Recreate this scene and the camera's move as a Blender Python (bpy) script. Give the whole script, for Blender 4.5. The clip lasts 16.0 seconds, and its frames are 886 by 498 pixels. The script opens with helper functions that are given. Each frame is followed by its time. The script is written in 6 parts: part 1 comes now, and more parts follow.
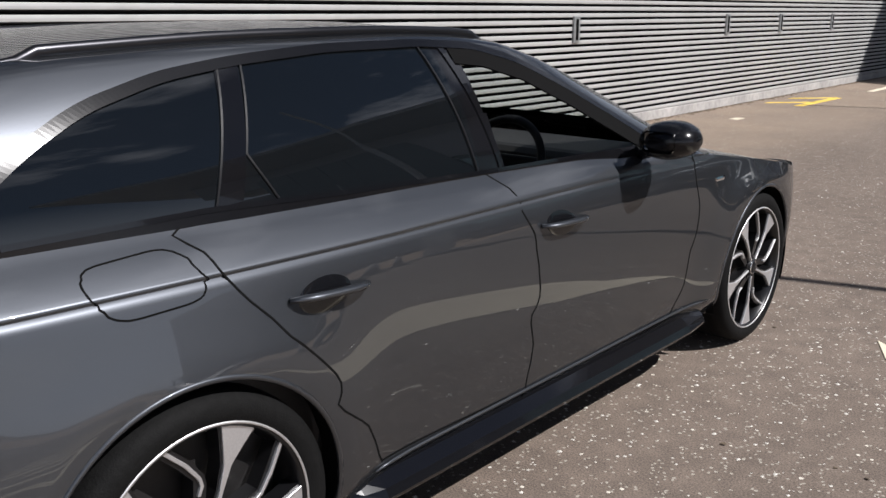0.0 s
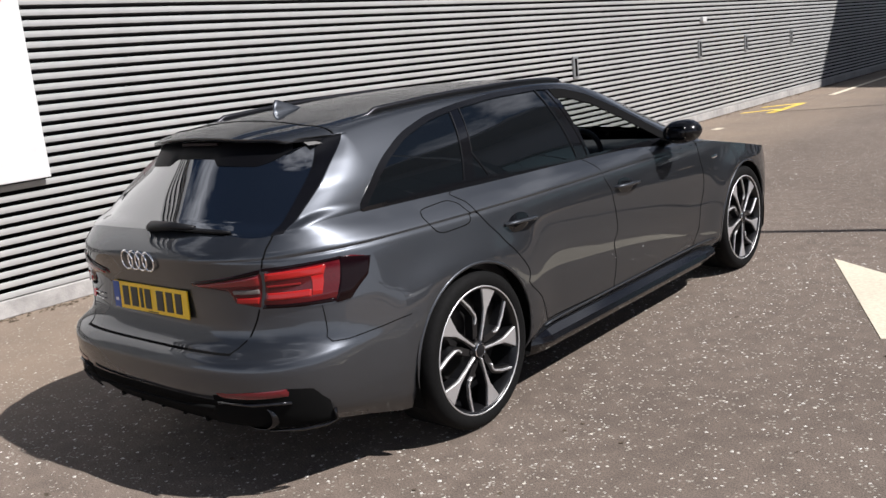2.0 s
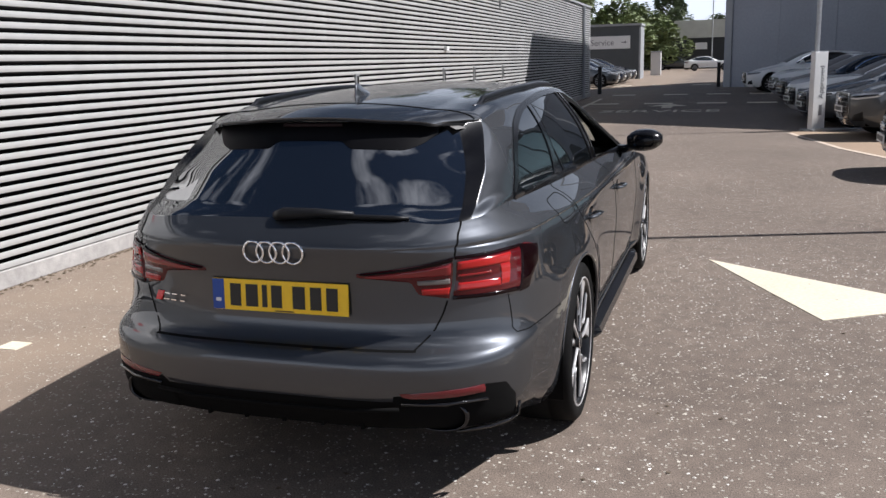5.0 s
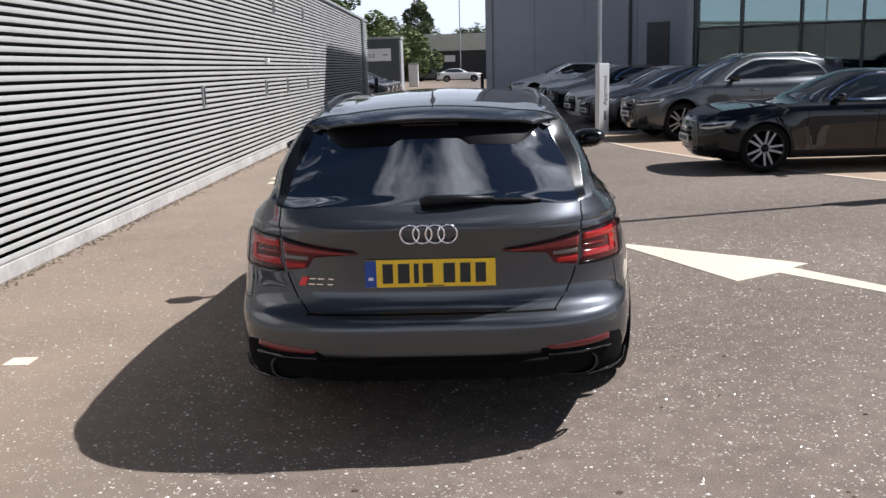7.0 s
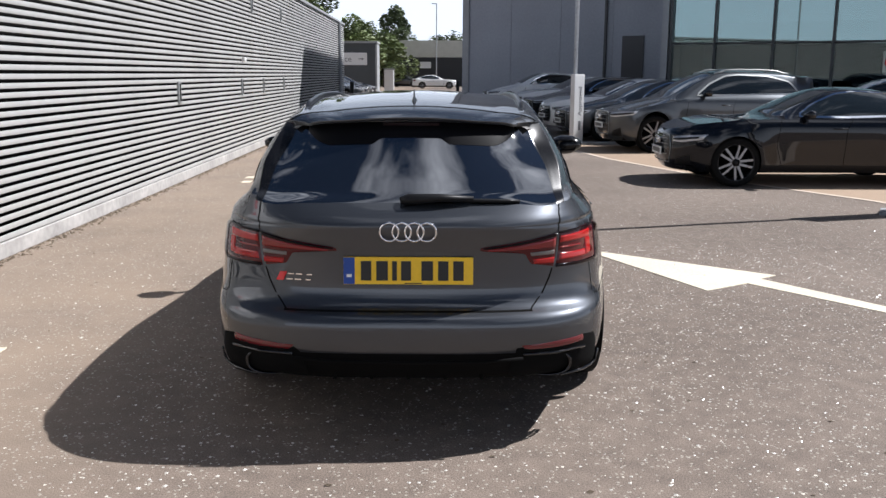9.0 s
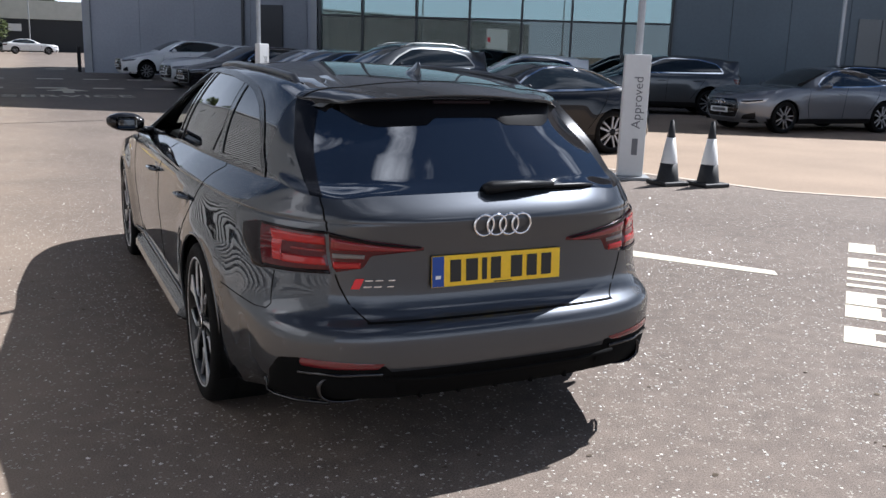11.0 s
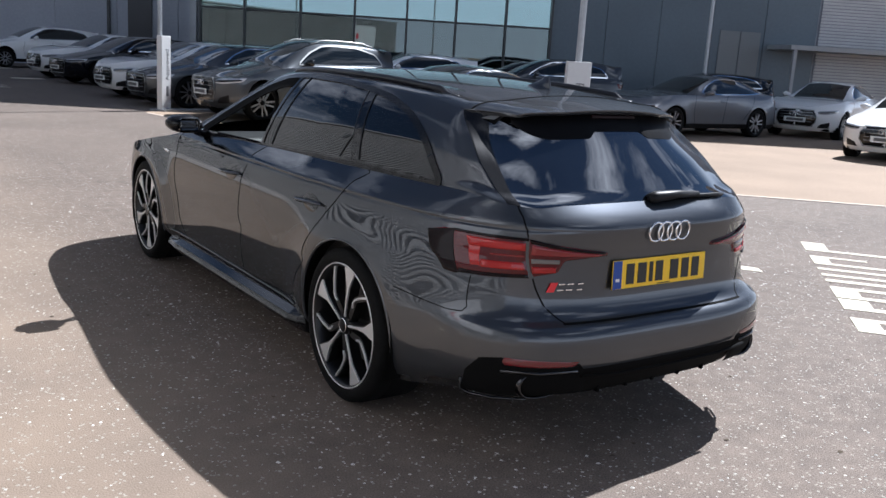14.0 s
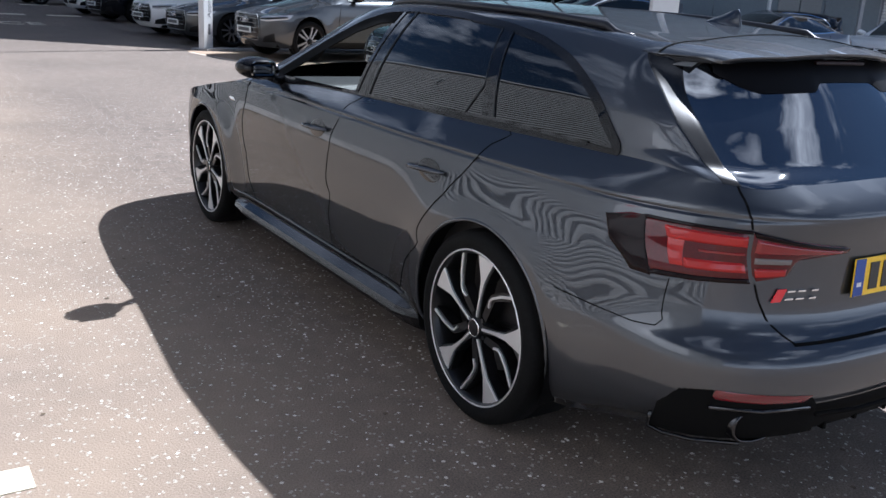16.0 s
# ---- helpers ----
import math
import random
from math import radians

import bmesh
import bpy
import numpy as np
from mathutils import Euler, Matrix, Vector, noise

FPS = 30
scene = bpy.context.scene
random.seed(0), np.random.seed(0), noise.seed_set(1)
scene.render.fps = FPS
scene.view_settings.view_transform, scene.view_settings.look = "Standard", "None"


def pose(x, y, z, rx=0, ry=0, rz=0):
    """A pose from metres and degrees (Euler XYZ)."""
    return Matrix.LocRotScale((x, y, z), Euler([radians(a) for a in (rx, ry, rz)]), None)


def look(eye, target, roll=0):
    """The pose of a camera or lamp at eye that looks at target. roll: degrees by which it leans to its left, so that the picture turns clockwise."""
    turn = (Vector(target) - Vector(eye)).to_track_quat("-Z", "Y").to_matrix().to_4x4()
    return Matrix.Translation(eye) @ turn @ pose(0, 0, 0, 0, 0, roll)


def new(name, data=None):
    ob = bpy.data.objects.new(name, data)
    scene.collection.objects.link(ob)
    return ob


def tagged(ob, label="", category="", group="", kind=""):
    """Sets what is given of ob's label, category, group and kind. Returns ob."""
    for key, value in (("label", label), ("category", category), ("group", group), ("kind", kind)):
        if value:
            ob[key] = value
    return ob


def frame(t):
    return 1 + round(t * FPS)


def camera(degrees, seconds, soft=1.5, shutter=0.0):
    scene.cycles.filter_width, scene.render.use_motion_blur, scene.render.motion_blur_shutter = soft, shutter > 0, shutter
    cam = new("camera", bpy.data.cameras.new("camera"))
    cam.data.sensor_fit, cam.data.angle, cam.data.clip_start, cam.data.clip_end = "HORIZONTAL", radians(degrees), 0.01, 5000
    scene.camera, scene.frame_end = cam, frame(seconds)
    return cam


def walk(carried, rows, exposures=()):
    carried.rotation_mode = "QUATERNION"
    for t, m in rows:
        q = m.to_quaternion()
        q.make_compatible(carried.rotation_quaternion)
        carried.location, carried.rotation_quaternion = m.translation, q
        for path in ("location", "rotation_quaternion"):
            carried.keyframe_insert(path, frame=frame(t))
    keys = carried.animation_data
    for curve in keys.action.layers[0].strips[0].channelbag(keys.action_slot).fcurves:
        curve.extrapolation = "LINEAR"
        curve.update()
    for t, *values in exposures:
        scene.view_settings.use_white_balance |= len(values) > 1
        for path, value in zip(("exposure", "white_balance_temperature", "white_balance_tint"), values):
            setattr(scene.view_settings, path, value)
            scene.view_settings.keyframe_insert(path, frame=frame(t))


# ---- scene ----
cam = camera(53.0, 16.0)
PATH = [
    (0, (2.37, -0.917, 1.434), (1.091, 0.53, 0.915), 0.1),
    (0.5, (2.666, -1.503, 1.478), (1.379, -0.057, 0.977), -2.2),
    (1, (2.841, -2.027, 1.495), (1.569, -0.555, 1.031), -3.9),
    (1.5, (3.02, -2.436, 1.517), (1.751, -0.953, 1.084), -5.5),
    (2, (3.118, -2.731, 1.536), (1.836, -1.254, 1.116), -5.7),
    (2.5, (3.12, -2.918, 1.535), (1.854, -1.425, 1.123), -5.9),
    (3, (3.101, -2.974, 1.525), (1.877, -1.443, 1.13), -4.7),
    (3.5, (2.927, -3.033, 1.502), (1.833, -1.404, 1.116), -1.7),
    (4, (2.517, -3.113, 1.502), (1.53, -1.417, 1.114), -0.1),
    (4.5, (2.0, -3.354, 1.513), (1.19, -1.569, 1.114), -0.4),
    (4.7, (1.787, -3.444, 1.498), (1.058, -1.626, 1.094), -0.9),
    (6.8, (0.166, -4.307, 1.525), (0.096, -2.353, 1.106), -1.9),
    (7, (0.168, -4.365, 1.521), (0.103, -2.406, 1.12), -1.7),
    (7.5, (0.174, -4.438, 1.515), (0.113, -2.476, 1.134), -0.9),
    (8, (0.149, -4.449, 1.51), (0.074, -2.488, 1.127), -0.8),
    (8.5, (0.143, -4.445, 1.512), (0.053, -2.484, 1.126), -0.6),
    (9, (0.135, -4.399, 1.496), (0.137, -2.437, 1.109), 0.3),
    (9.5, (-0.099, -4.469, 1.493), (0.124, -2.523, 1.089), 1.1),
    (9.7, (-0.305, -4.334, 1.48), (0.01, -2.409, 1.038), 1.6),
    (11.8, (-2.149, -3.421, 1.474), (-1.151, -1.741, 1.047), 0.9),
    (12, (-2.299, -3.341, 1.496), (-1.279, -1.675, 1.065), 0.9),
    (12.5, (-2.476, -3.19, 1.489), (-1.354, -1.589, 1.067), 2.5),
    (13, (-2.604, -3.205, 1.494), (-1.451, -1.625, 1.075), 3.7),
    (13.5, (-2.638, -3.206, 1.496), (-1.518, -1.604, 1.073), 3.5),
    (14, (-2.652, -3.213, 1.496), (-1.53, -1.614, 1.067), 3.6),
    (14.5, (-2.675, -3.225, 1.497), (-1.551, -1.629, 1.063), 3.5),
    (15, (-2.697, -3.205, 1.491), (-1.598, -1.592, 1.055), 3.6),
    (15.5, (-2.631, -2.876, 1.436), (-1.582, -1.234, 0.984), 4.2),
    (16, (-2.54, -2.295, 1.433), (-1.49, -0.688, 0.871), 3.6),
]
walk(cam, [(t, look(eye, target, roll)) for t, eye, target, roll in PATH],
     [(0, -.60, 6150, 13), (2.5, -.54, 6150, 13), (4.5, -.45, 6080, 13), (8, -.40, 6000, 12.5), (9.5, -.28, 5950, 12), (12, -.15, 5700, 11.5), (14.5, -.04, 5650, 11.5), (16, .20, 5450, 11.5)])

# ---- world and sun ----
SUN = Vector((0.825, 0.262, 1.0)).normalized()
world = bpy.data.worlds.new("world")
scene.world = world
world.use_nodes = True
wn, wl = world.node_tree.nodes, world.node_tree.links
wn.clear()
sky = wn.new("ShaderNodeTexSky")
sky.sky_type = "NISHITA"
sky.sun_disc = False
sky.sun_elevation = math.asin(SUN.z)
sky.sun_rotation = math.atan2(SUN.x, SUN.y)
sky.air_density, sky.dust_density, sky.ozone_density = 1.1, 0.1, 4.5
coord = wn.new("ShaderNodeTexCoord")
cmap = wn.new("ShaderNodeMapping")
cmap.inputs["Scale"].default_value = (1.0, 1.0, 2.6)
cmap.inputs["Location"].default_value = (12.9, 1.4, 6.6)
cnoise = wn.new("ShaderNodeTexNoise")
cnoise.inputs["Scale"].default_value, cnoise.inputs["Detail"].default_value = 1.9, 9.0
cnoise.inputs["Roughness"].default_value = 0.58
cramp = wn.new("ShaderNodeValToRGB")
cramp.color_ramp.elements[0].position, cramp.color_ramp.elements[1].position = 0.535, 0.80
cmix = wn.new("ShaderNodeMixRGB")
cmix.inputs["Color2"].default_value = (58.0, 58.5, 60.0, 1)
bg = wn.new("ShaderNodeBackground")
bg.inputs["Strength"].default_value = 0.041
wout = wn.new("ShaderNodeOutputWorld")
wl.new(coord.outputs["Generated"], cmap.inputs["Vector"])
wl.new(cmap.outputs["Vector"], cnoise.inputs["Vector"])
wl.new(cnoise.outputs["Fac"], cramp.inputs["Fac"])
# pale haze low over the horizon
csep, chaze = wn.new("ShaderNodeSeparateXYZ"), wn.new("ShaderNodeMapRange")
chaze.inputs["From Min"].default_value, chaze.inputs["From Max"].default_value = 0.38, 0.08
chaze.inputs["To Min"].default_value, chaze.inputs["To Max"].default_value = 0.0, 0.85
wl.new(coord.outputs["Generated"], csep.inputs["Vector"])
wl.new(csep.outputs["Z"], chaze.inputs["Value"])
chmix = wn.new("ShaderNodeMixRGB")
chmix.inputs["Color2"].default_value = (36.0, 38.0, 41.0, 1)
wl.new(cramp.outputs["Color"], cmix.inputs["Fac"])
wl.new(chaze.outputs["Result"], chmix.inputs["Fac"])
wl.new(cmix.outputs["Color"], chmix.inputs["Color1"])
wl.new(sky.outputs["Color"], cmix.inputs["Color1"])
wl.new(chmix.outputs["Color"], bg.inputs["Color"])
wl.new(bg.outputs["Background"], wout.inputs["Surface"])

sun = new("sun", bpy.data.lights.new("sun", "SUN"))
sun.data.energy, sun.data.angle, sun.data.color = 9.9, radians(0.53), (1.0, 0.955, 0.89)
sun.matrix_world = look(tuple(SUN * 60), (0, 0, 0))

# ---- materials ----


def mat(name, color, rough=0.5, metal=0.0, coat=0.0, grain=0.0, scale=20.0, bump=0.0, bump_scale=60.0, spec=0.5, trans=0.0,
        stain=0.0, stain_scale=1.5, alpha=1.0, per_object=0.0, ior=1.5):
    """A Principled material with two scales of tone variation and a fine bump."""
    m = bpy.data.materials.new(name)
    m.use_nodes = True
    n, l = m.node_tree.nodes, m.node_tree.links
    p = n["Principled BSDF"]
    p.inputs["Base Color"].default_value = (*color, 1)
    p.inputs["Roughness"].default_value = rough
    p.inputs["Metallic"].default_value = metal
    p.inputs["Coat Weight"].default_value = coat
    p.inputs["Coat Roughness"].default_value = 0.02
    p.inputs["Specular IOR Level"].default_value = spec
    p.inputs["Transmission Weight"].default_value = trans
    p.inputs["IOR"].default_value = ior
    tc = n.new("ShaderNodeTexCoord")
    if grain or stain or per_object:
        def layer(sc, detail, lo, hi):
            t = n.new("ShaderNodeTexNoise")
            t.inputs["Scale"].default_value, t.inputs["Detail"].default_value = sc, detail
            l.new(tc.outputs["Object"], t.inputs["Vector"])
            r = n.new("ShaderNodeMapRange")
            r.inputs["From Min"].default_value, r.inputs["From Max"].default_value = 0.3, 0.7
            r.inputs["To Min"].default_value, r.inputs["To Max"].default_value = lo, hi
            l.new(t.outputs["Fac"], r.inputs["Value"])
            return r.outputs["Result"]
        a = layer(scale, 6, 1 - grain, 1 + grain)
        b = layer(stain_scale, 4, 1 - stain, 1 + stain)
        mul = n.new("ShaderNodeMath")
        mul.operation = "MULTIPLY"
        l.new(a, mul.inputs[0]), l.new(b, mul.inputs[1])
        out = mul.outputs["Value"]
        if per_object:
            oi = n.new("ShaderNodeObjectInfo")
            r = n.new("ShaderNodeMapRange")
            r.inputs["To Min"].default_value, r.inputs["To Max"].default_value = 1 - per_object, 1 + per_object
            l.new(oi.outputs["Random"], r.inputs["Value"])
            m2 = n.new("ShaderNodeMath")
            m2.operation = "MULTIPLY"
            l.new(out, m2.inputs[0]), l.new(r.outputs["Result"], m2.inputs[1])
            out = m2.outputs["Value"]
        vm = n.new("ShaderNodeVectorMath")
        vm.operation = "SCALE"
        vm.inputs[0].default_value = color
        l.new(out, vm.inputs["Scale"])
        l.new(vm.outputs["Vector"], p.inputs["Base Color"])
    if bump:
        t = n.new("ShaderNodeTexNoise")
        t.inputs["Scale"].default_value, t.inputs["Detail"].default_value = bump_scale, 5
        l.new(tc.outputs["Object"], t.inputs["Vector"])
        bn = n.new("ShaderNodeBump")
        bn.inputs["Strength"].default_value, bn.inputs["Distance"].default_value = bump, 0.01
        l.new(t.outputs["Fac"], bn.inputs["Height"])
        l.new(bn.outputs["Normal"], p.inputs["Normal"])
    return m


def asphalt_material():
    """Worn asphalt with pale stone chips, sandy patches and darker repairs."""
    m = bpy.data.materials.new("asphalt")
    m.use_nodes = True
    n, l = m.node_tree.nodes, m.node_tree.links
    p = n["Principled BSDF"]
    p.inputs["Roughness"].default_value = 0.85
    tc = n.new("ShaderNodeTexCoord")

    def tex(kind, sc, detail=5):
        t = n.new(kind)
        t.inputs["Scale"].default_value = sc
        if kind == "ShaderNodeTexNoise":
            t.inputs["Detail"].default_value = detail
        l.new(tc.outputs["Object"], t.inputs["Vector"])
        return t

    def ramp(src, a, ca, b, cb):
        r = n.new("ShaderNodeValToRGB")
        r.color_ramp.elements[0].position, r.color_ramp.elements[1].position = a, b
        r.color_ramp.elements[0].color, r.color_ramp.elements[1].color = (*ca, 1), (*cb, 1)
        l.new(src, r.inputs["Fac"])
        return r.outputs["Color"]

    def mix(kind, f, a, b):
        x = n.new("ShaderNodeMixRGB")
        x.blend_type = kind
        for v, s in ((f, "Fac"), (a, "Color1"), (b, "Color2")):
            if isinstance(v, (int, float)):
                x.inputs[s].default_value = v
            elif isinstance(v, tuple):
                x.inputs[s].default_value = (*v, 1)
            else:
                l.new(v, x.inputs[s])
        return x.outputs["Color"]
    base = ramp(tex("ShaderNodeTexNoise", 0.35, 6).outputs["Fac"], 0.35, (0.134, 0.104, 0.083), 0.7, (0.195, 0.154, 0.124))
    fine = ramp(tex("ShaderNodeTexNoise", 150, 3).outputs["Fac"], 0.3, (0.55, 0.55, 0.55), 0.72, (1.4, 1.4, 1.4))
    base = mix("MULTIPLY", 1.0, base, fine)
    mid = ramp(tex("ShaderNodeTexNoise", 9, 5).outputs["Fac"], 0.3, (0.82, 0.82, 0.82), 0.7, (1.15, 1.15, 1.15))
    base = mix("MULTIPLY", 1.0, base, mid)
    # pale sand drifted along the wall side
    sx = n.new("ShaderNodeSeparateXYZ")
    l.new(tc.outputs["Object"], sx.inputs["Vector"])
    near_wall = n.new("ShaderNodeMapRange")
    near_wall.interpolation_type = "SMOOTHSTEP"
    for s_, v_ in (("From Min", -0.5), ("From Max", -2.1), ("To Min", 0.0), ("To Max", 1.25)):
        near_wall.inputs[s_].default_value = v_
    l.new(sx.outputs["X"], near_wall.inputs["Value"])
    drift = n.new("ShaderNodeMath")
    drift.operation = "MULTIPLY"
    l.new(near_wall.outputs["Result"], drift.inputs[0])
    l.new(tex("ShaderNodeTexNoise", 1.1, 6).outputs["Fac"], drift.inputs[1])
    base = mix("MIX", drift.outputs["Value"], base, (0.268, 0.205, 0.150))
    # pale chips pressed into the surface
    v = tex("ShaderNodeTexVoronoi", 46)
    size = n.new("ShaderNodeSeparateColor")
    l.new(v.outputs["Color"], size.inputs["Color"])
    keep = n.new("ShaderNodeMath")
    keep.operation = "GREATER_THAN"
    keep.inputs[1].default_value = 0.935
    l.new(size.outputs["Red"], keep.inputs[0])
    near = n.new("ShaderNodeMath")
    near.operation = "LESS_THAN"
    l.new(v.outputs["Distance"], near.inputs[0])
    wide = n.new("ShaderNodeMath")
    wide.operation = "MULTIPLY"
    wide.inputs[1].default_value = 0.36
    l.new(size.outputs["Green"], wide.inputs[0])
    l.new(wide.outputs["Value"], near.inputs[1])
    both = n.new("ShaderNodeMath")
    both.operation = "MULTIPLY"
    l.new(keep.outputs["Value"], both.inputs[0]), l.new(near.outputs["Value"], both.inputs[1])
    base = mix("MIX", both.outputs["Value"], base, (0.62, 0.58, 0.5))
    v2 = tex("ShaderNodeTexVoronoi", 120)
    s2 = n.new("ShaderNodeSeparateColor")
    l.new(v2.outputs["Color"], s2.inputs["Color"])
    k2 = n.new("ShaderNodeMath")
    k2.operation = "GREATER_THAN"
    k2.inputs[1].default_value = 0.965
    l.new(s2.outputs["Blue"], k2.inputs[0])
    base = mix("MIX", k2.outputs["Value"], base, (0.34, 0.31, 0.26))
    l.new(base, p.inputs["Base Color"])
    bn = n.new("ShaderNodeBump")
    bn.inputs["Strength"].default_value, bn.inputs["Distance"].default_value = 0.5, 0.008
    l.new(tex("ShaderNodeTexNoise", 130, 4).outputs["Fac"], bn.inputs["Height"])
    l.new(bn.outputs["Normal"], p.inputs["Normal"])
    return m


def paint(name, color, metal=0.85, rough=0.3, spread=0.2, lacquer=1.5, spec=0.5):
    """Car paint under clear lacquer: flakes that lie flat and flakes that lie askew, in equal shares."""
    m = mat(name, color, rough=rough, metal=metal, coat=1.0, grain=0.06, scale=900, spec=spec)
    n, l = m.node_tree.nodes, m.node_tree.links
    p = n["Principled BSDF"]
    p.inputs["Coat IOR"].default_value = lacquer
    p.inputs["Specular Tint"].default_value = (.12, .12, .12, 1)
    q = n.new("ShaderNodeBsdfPrincipled")
    for slot in ("Coat Weight", "Coat Roughness", "Coat IOR", "Specular IOR Level", "Specular Tint", "Base Color"):
        q.inputs[slot].default_value = p.inputs[slot].default_value
    l.new(p.inputs["Base Color"].links[0].from_socket, q.inputs["Base Color"])
    q.inputs["Roughness"].default_value = rough + spread
    q.inputs["Metallic"].default_value = metal * .85
    mx = n.new("ShaderNodeMixShader")
    l.new(p.outputs["BSDF"], mx.inputs[1])
    l.new(q.outputs["BSDF"], mx.inputs[2])
    l.new(mx.outputs["Shader"], n["Material Output"].inputs["Surface"])
    return m


def pane(name, tint, base=0.05, gloss=(1, 1, 1)):
    """A thin sheet of glass: tinted see-through with a mirror gloss that grows at grazing angles."""
    m = bpy.data.materials.new(name)
    m.use_nodes = True
    n, l = m.node_tree.nodes, m.node_tree.links
    n.remove(n["Principled BSDF"])
    tr, gl, fr, mx = n.new("ShaderNodeBsdfTransparent"), n.new("ShaderNodeBsdfGlossy"), n.new("ShaderNodeLayerWeight"), n.new("ShaderNodeMixShader")
    tr.inputs["Color"].default_value = (*tint, 1)
    gl.inputs["Roughness"].default_value = 0.01
    gl.inputs["Color"].default_value = (*gloss, 1)
    pw, ad = n.new("ShaderNodeMath"), n.new("ShaderNodeMath")
    pw.operation, ad.operation = "POWER", "MULTIPLY_ADD"
    pw.inputs[1].default_value = 4.0
    ad.inputs[1].default_value, ad.inputs[2].default_value = 0.9 - base, base
    l.new(fr.outputs["Facing"], pw.inputs[0])
    l.new(pw.outputs["Value"], ad.inputs[0])
    l.new(ad.outputs["Value"], mx.inputs["Fac"])
    l.new(tr.outputs["BSDF"], mx.inputs[1]), l.new(gl.outputs["BSDF"], mx.inputs[2])
    l.new(mx.outputs["Shader"], n["Material Output"].inputs["Surface"])
    return m


ASPHALT = asphalt_material()
GREY = paint("grey_metallic_paint", (0.068, 0.073, 0.082), 0.95, 0.35, 0.20, 1.56)
GLOSS_BLACK = mat("gloss_black", (0.005, 0.005, 0.006), 0.08, coat=0.2)
TRIM_BLACK = mat("trim_black", (0.005, 0.005, 0.006), 0.22, spec=0.35)
SATIN_BLACK = mat("satin_black_plastic", (0.008, 0.008, 0.009), 0.45, grain=0.1, scale=80, spec=0.22)
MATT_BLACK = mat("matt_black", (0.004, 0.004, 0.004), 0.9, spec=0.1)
PRIVACY = mat("privacy_glass", (0.004, 0.005, 0.006), 0.012, coat=0.25, spec=0.7)
REAR_GLASS = mat("tinted_rear_glass", (0.005, 0.006, 0.008), 0.012, coat=0.8, spec=0.8, ior=2.1)
CLEAR = pane("clear_glass", (0.80, 0.86, 0.84))
RUBBER = mat("tyre_rubber", (0.006, 0.006, 0.006), 0.75, spec=0.12, grain=0.2, scale=60, bump=0.2, bump_scale=200)
ALLOY = mat("machined_alloy", (0.74, 0.74, 0.75), 0.52, metal=1.0, grain=0.05, scale=200)
DARK_ALLOY = mat("dark_alloy", (0.008, 0.008, 0.009), 0.32, metal=0.2, coat=0.15)
CHROME = mat("chrome", (0.85, 0.86, 0.88), 0.08, metal=1.0)
RED_LENS = mat("red_lens", (0.075, 0.004, 0.006), 0.06, coat=0.3, spec=0.3, grain=0.15, scale=120)
RED_BAR = mat("red_light_bar", (0.36, 0.012, 0.010), 0.12, coat=0.4, spec=0.3)
DARK_LENS = mat("smoked_lens", (0.006, 0.0015, 0.002), 0.10, spec=.18)
LAMP_CLEAR = mat("headlamp_glass", (0.55, 0.57, 0.6), 0.05, coat=1.0, metal=0.4)
PLATE_YELLOW = mat("yellow_plate", (0.95, 0.60, 0.016), 0.35, grain=0.04, scale=40)
PLATE_WHITE = mat("white_plate", (0.8, 0.8, 0.78), 0.35)
PLATE_BLUE = mat("blue_plate_band", (0.01, 0.06, 0.32), 0.35)
BAR_BLACK = mat("bar_black", (0.012, 0.012, 0.012), 0.4)
BADGE_RED = mat("badge_red", (0.7, 0.02, 0.03), 0.2, coat=0.8)
CABIN = mat("cabin_black_leather", (0.014, 0.013, 0.013), 0.5, grain=0.2, scale=50, bump=0.15, bump_scale=300)
CABIN_GREY = mat("cabin_grey_lining", (0.16, 0.155, 0.15), 0.8, grain=0.1, scale=60)
CLADDING = mat("silver_cladding", (0.435, 0.433, 0.424), 0.45, metal=0.1, grain=0.05, scale=7, stain=0.07, stain_scale=0.9)
PLINTH = mat("plinth_concrete", (0.38, 0.365, 0.35), 0.8, grain=0.15, scale=14, stain=0.2, bump=0.3)
VENT_METAL = mat("vent_grey_metal", (0.36, 0.37, 0.37), 0.4, metal=0.6, grain=0.08)
LEAF_LITTER = mat("leaf_litter", (0.10, 0.075, 0.05), 0.95, grain=0.4, scale=60, per_object=0.3)
ROAD_PAINT = mat("cream_road_paint", (0.66, 0.59, 0.46), 0.75, grain=0.12, scale=45, stain=0.08, bump=0.2, bump_scale=120)
YELLOW_PAINT = mat("yellow_road_paint", (0.72, 0.52, 0.09), 0.8, grain=0.2, scale=40, stain=0.2)
SIGN_WHITE = mat("white_sign_panel", (0.70, 0.70, 0.69), 0.35, grain=0.02, stain=0.03)
SIGN_RED = mat("red_sign_print", (0.65, 0.03, 0.05), 0.4)
POLE_GREY = mat("galvanised_pole", (0.42, 0.43, 0.44), 0.45, metal=0.5, grain=0.1, scale=15)
TEAL_PANEL = mat("dark_teal_panel", (0.095, 0.125, 0.150), 0.45, grain=0.06, scale=10, stain=0.08, stain_scale=0.4, per_object=0.05)
DARK_PANEL = mat("anthracite_panel", (0.27, 0.285, 0.32), 0.45, grain=0.06, scale=10, stain=0.08, stain_scale=0.4, per_object=0.06)
LIGHT_PANEL = mat("pale_grey_panel", (0.30, 0.31, 0.32), 0.5, grain=0.05, stain=0.08)
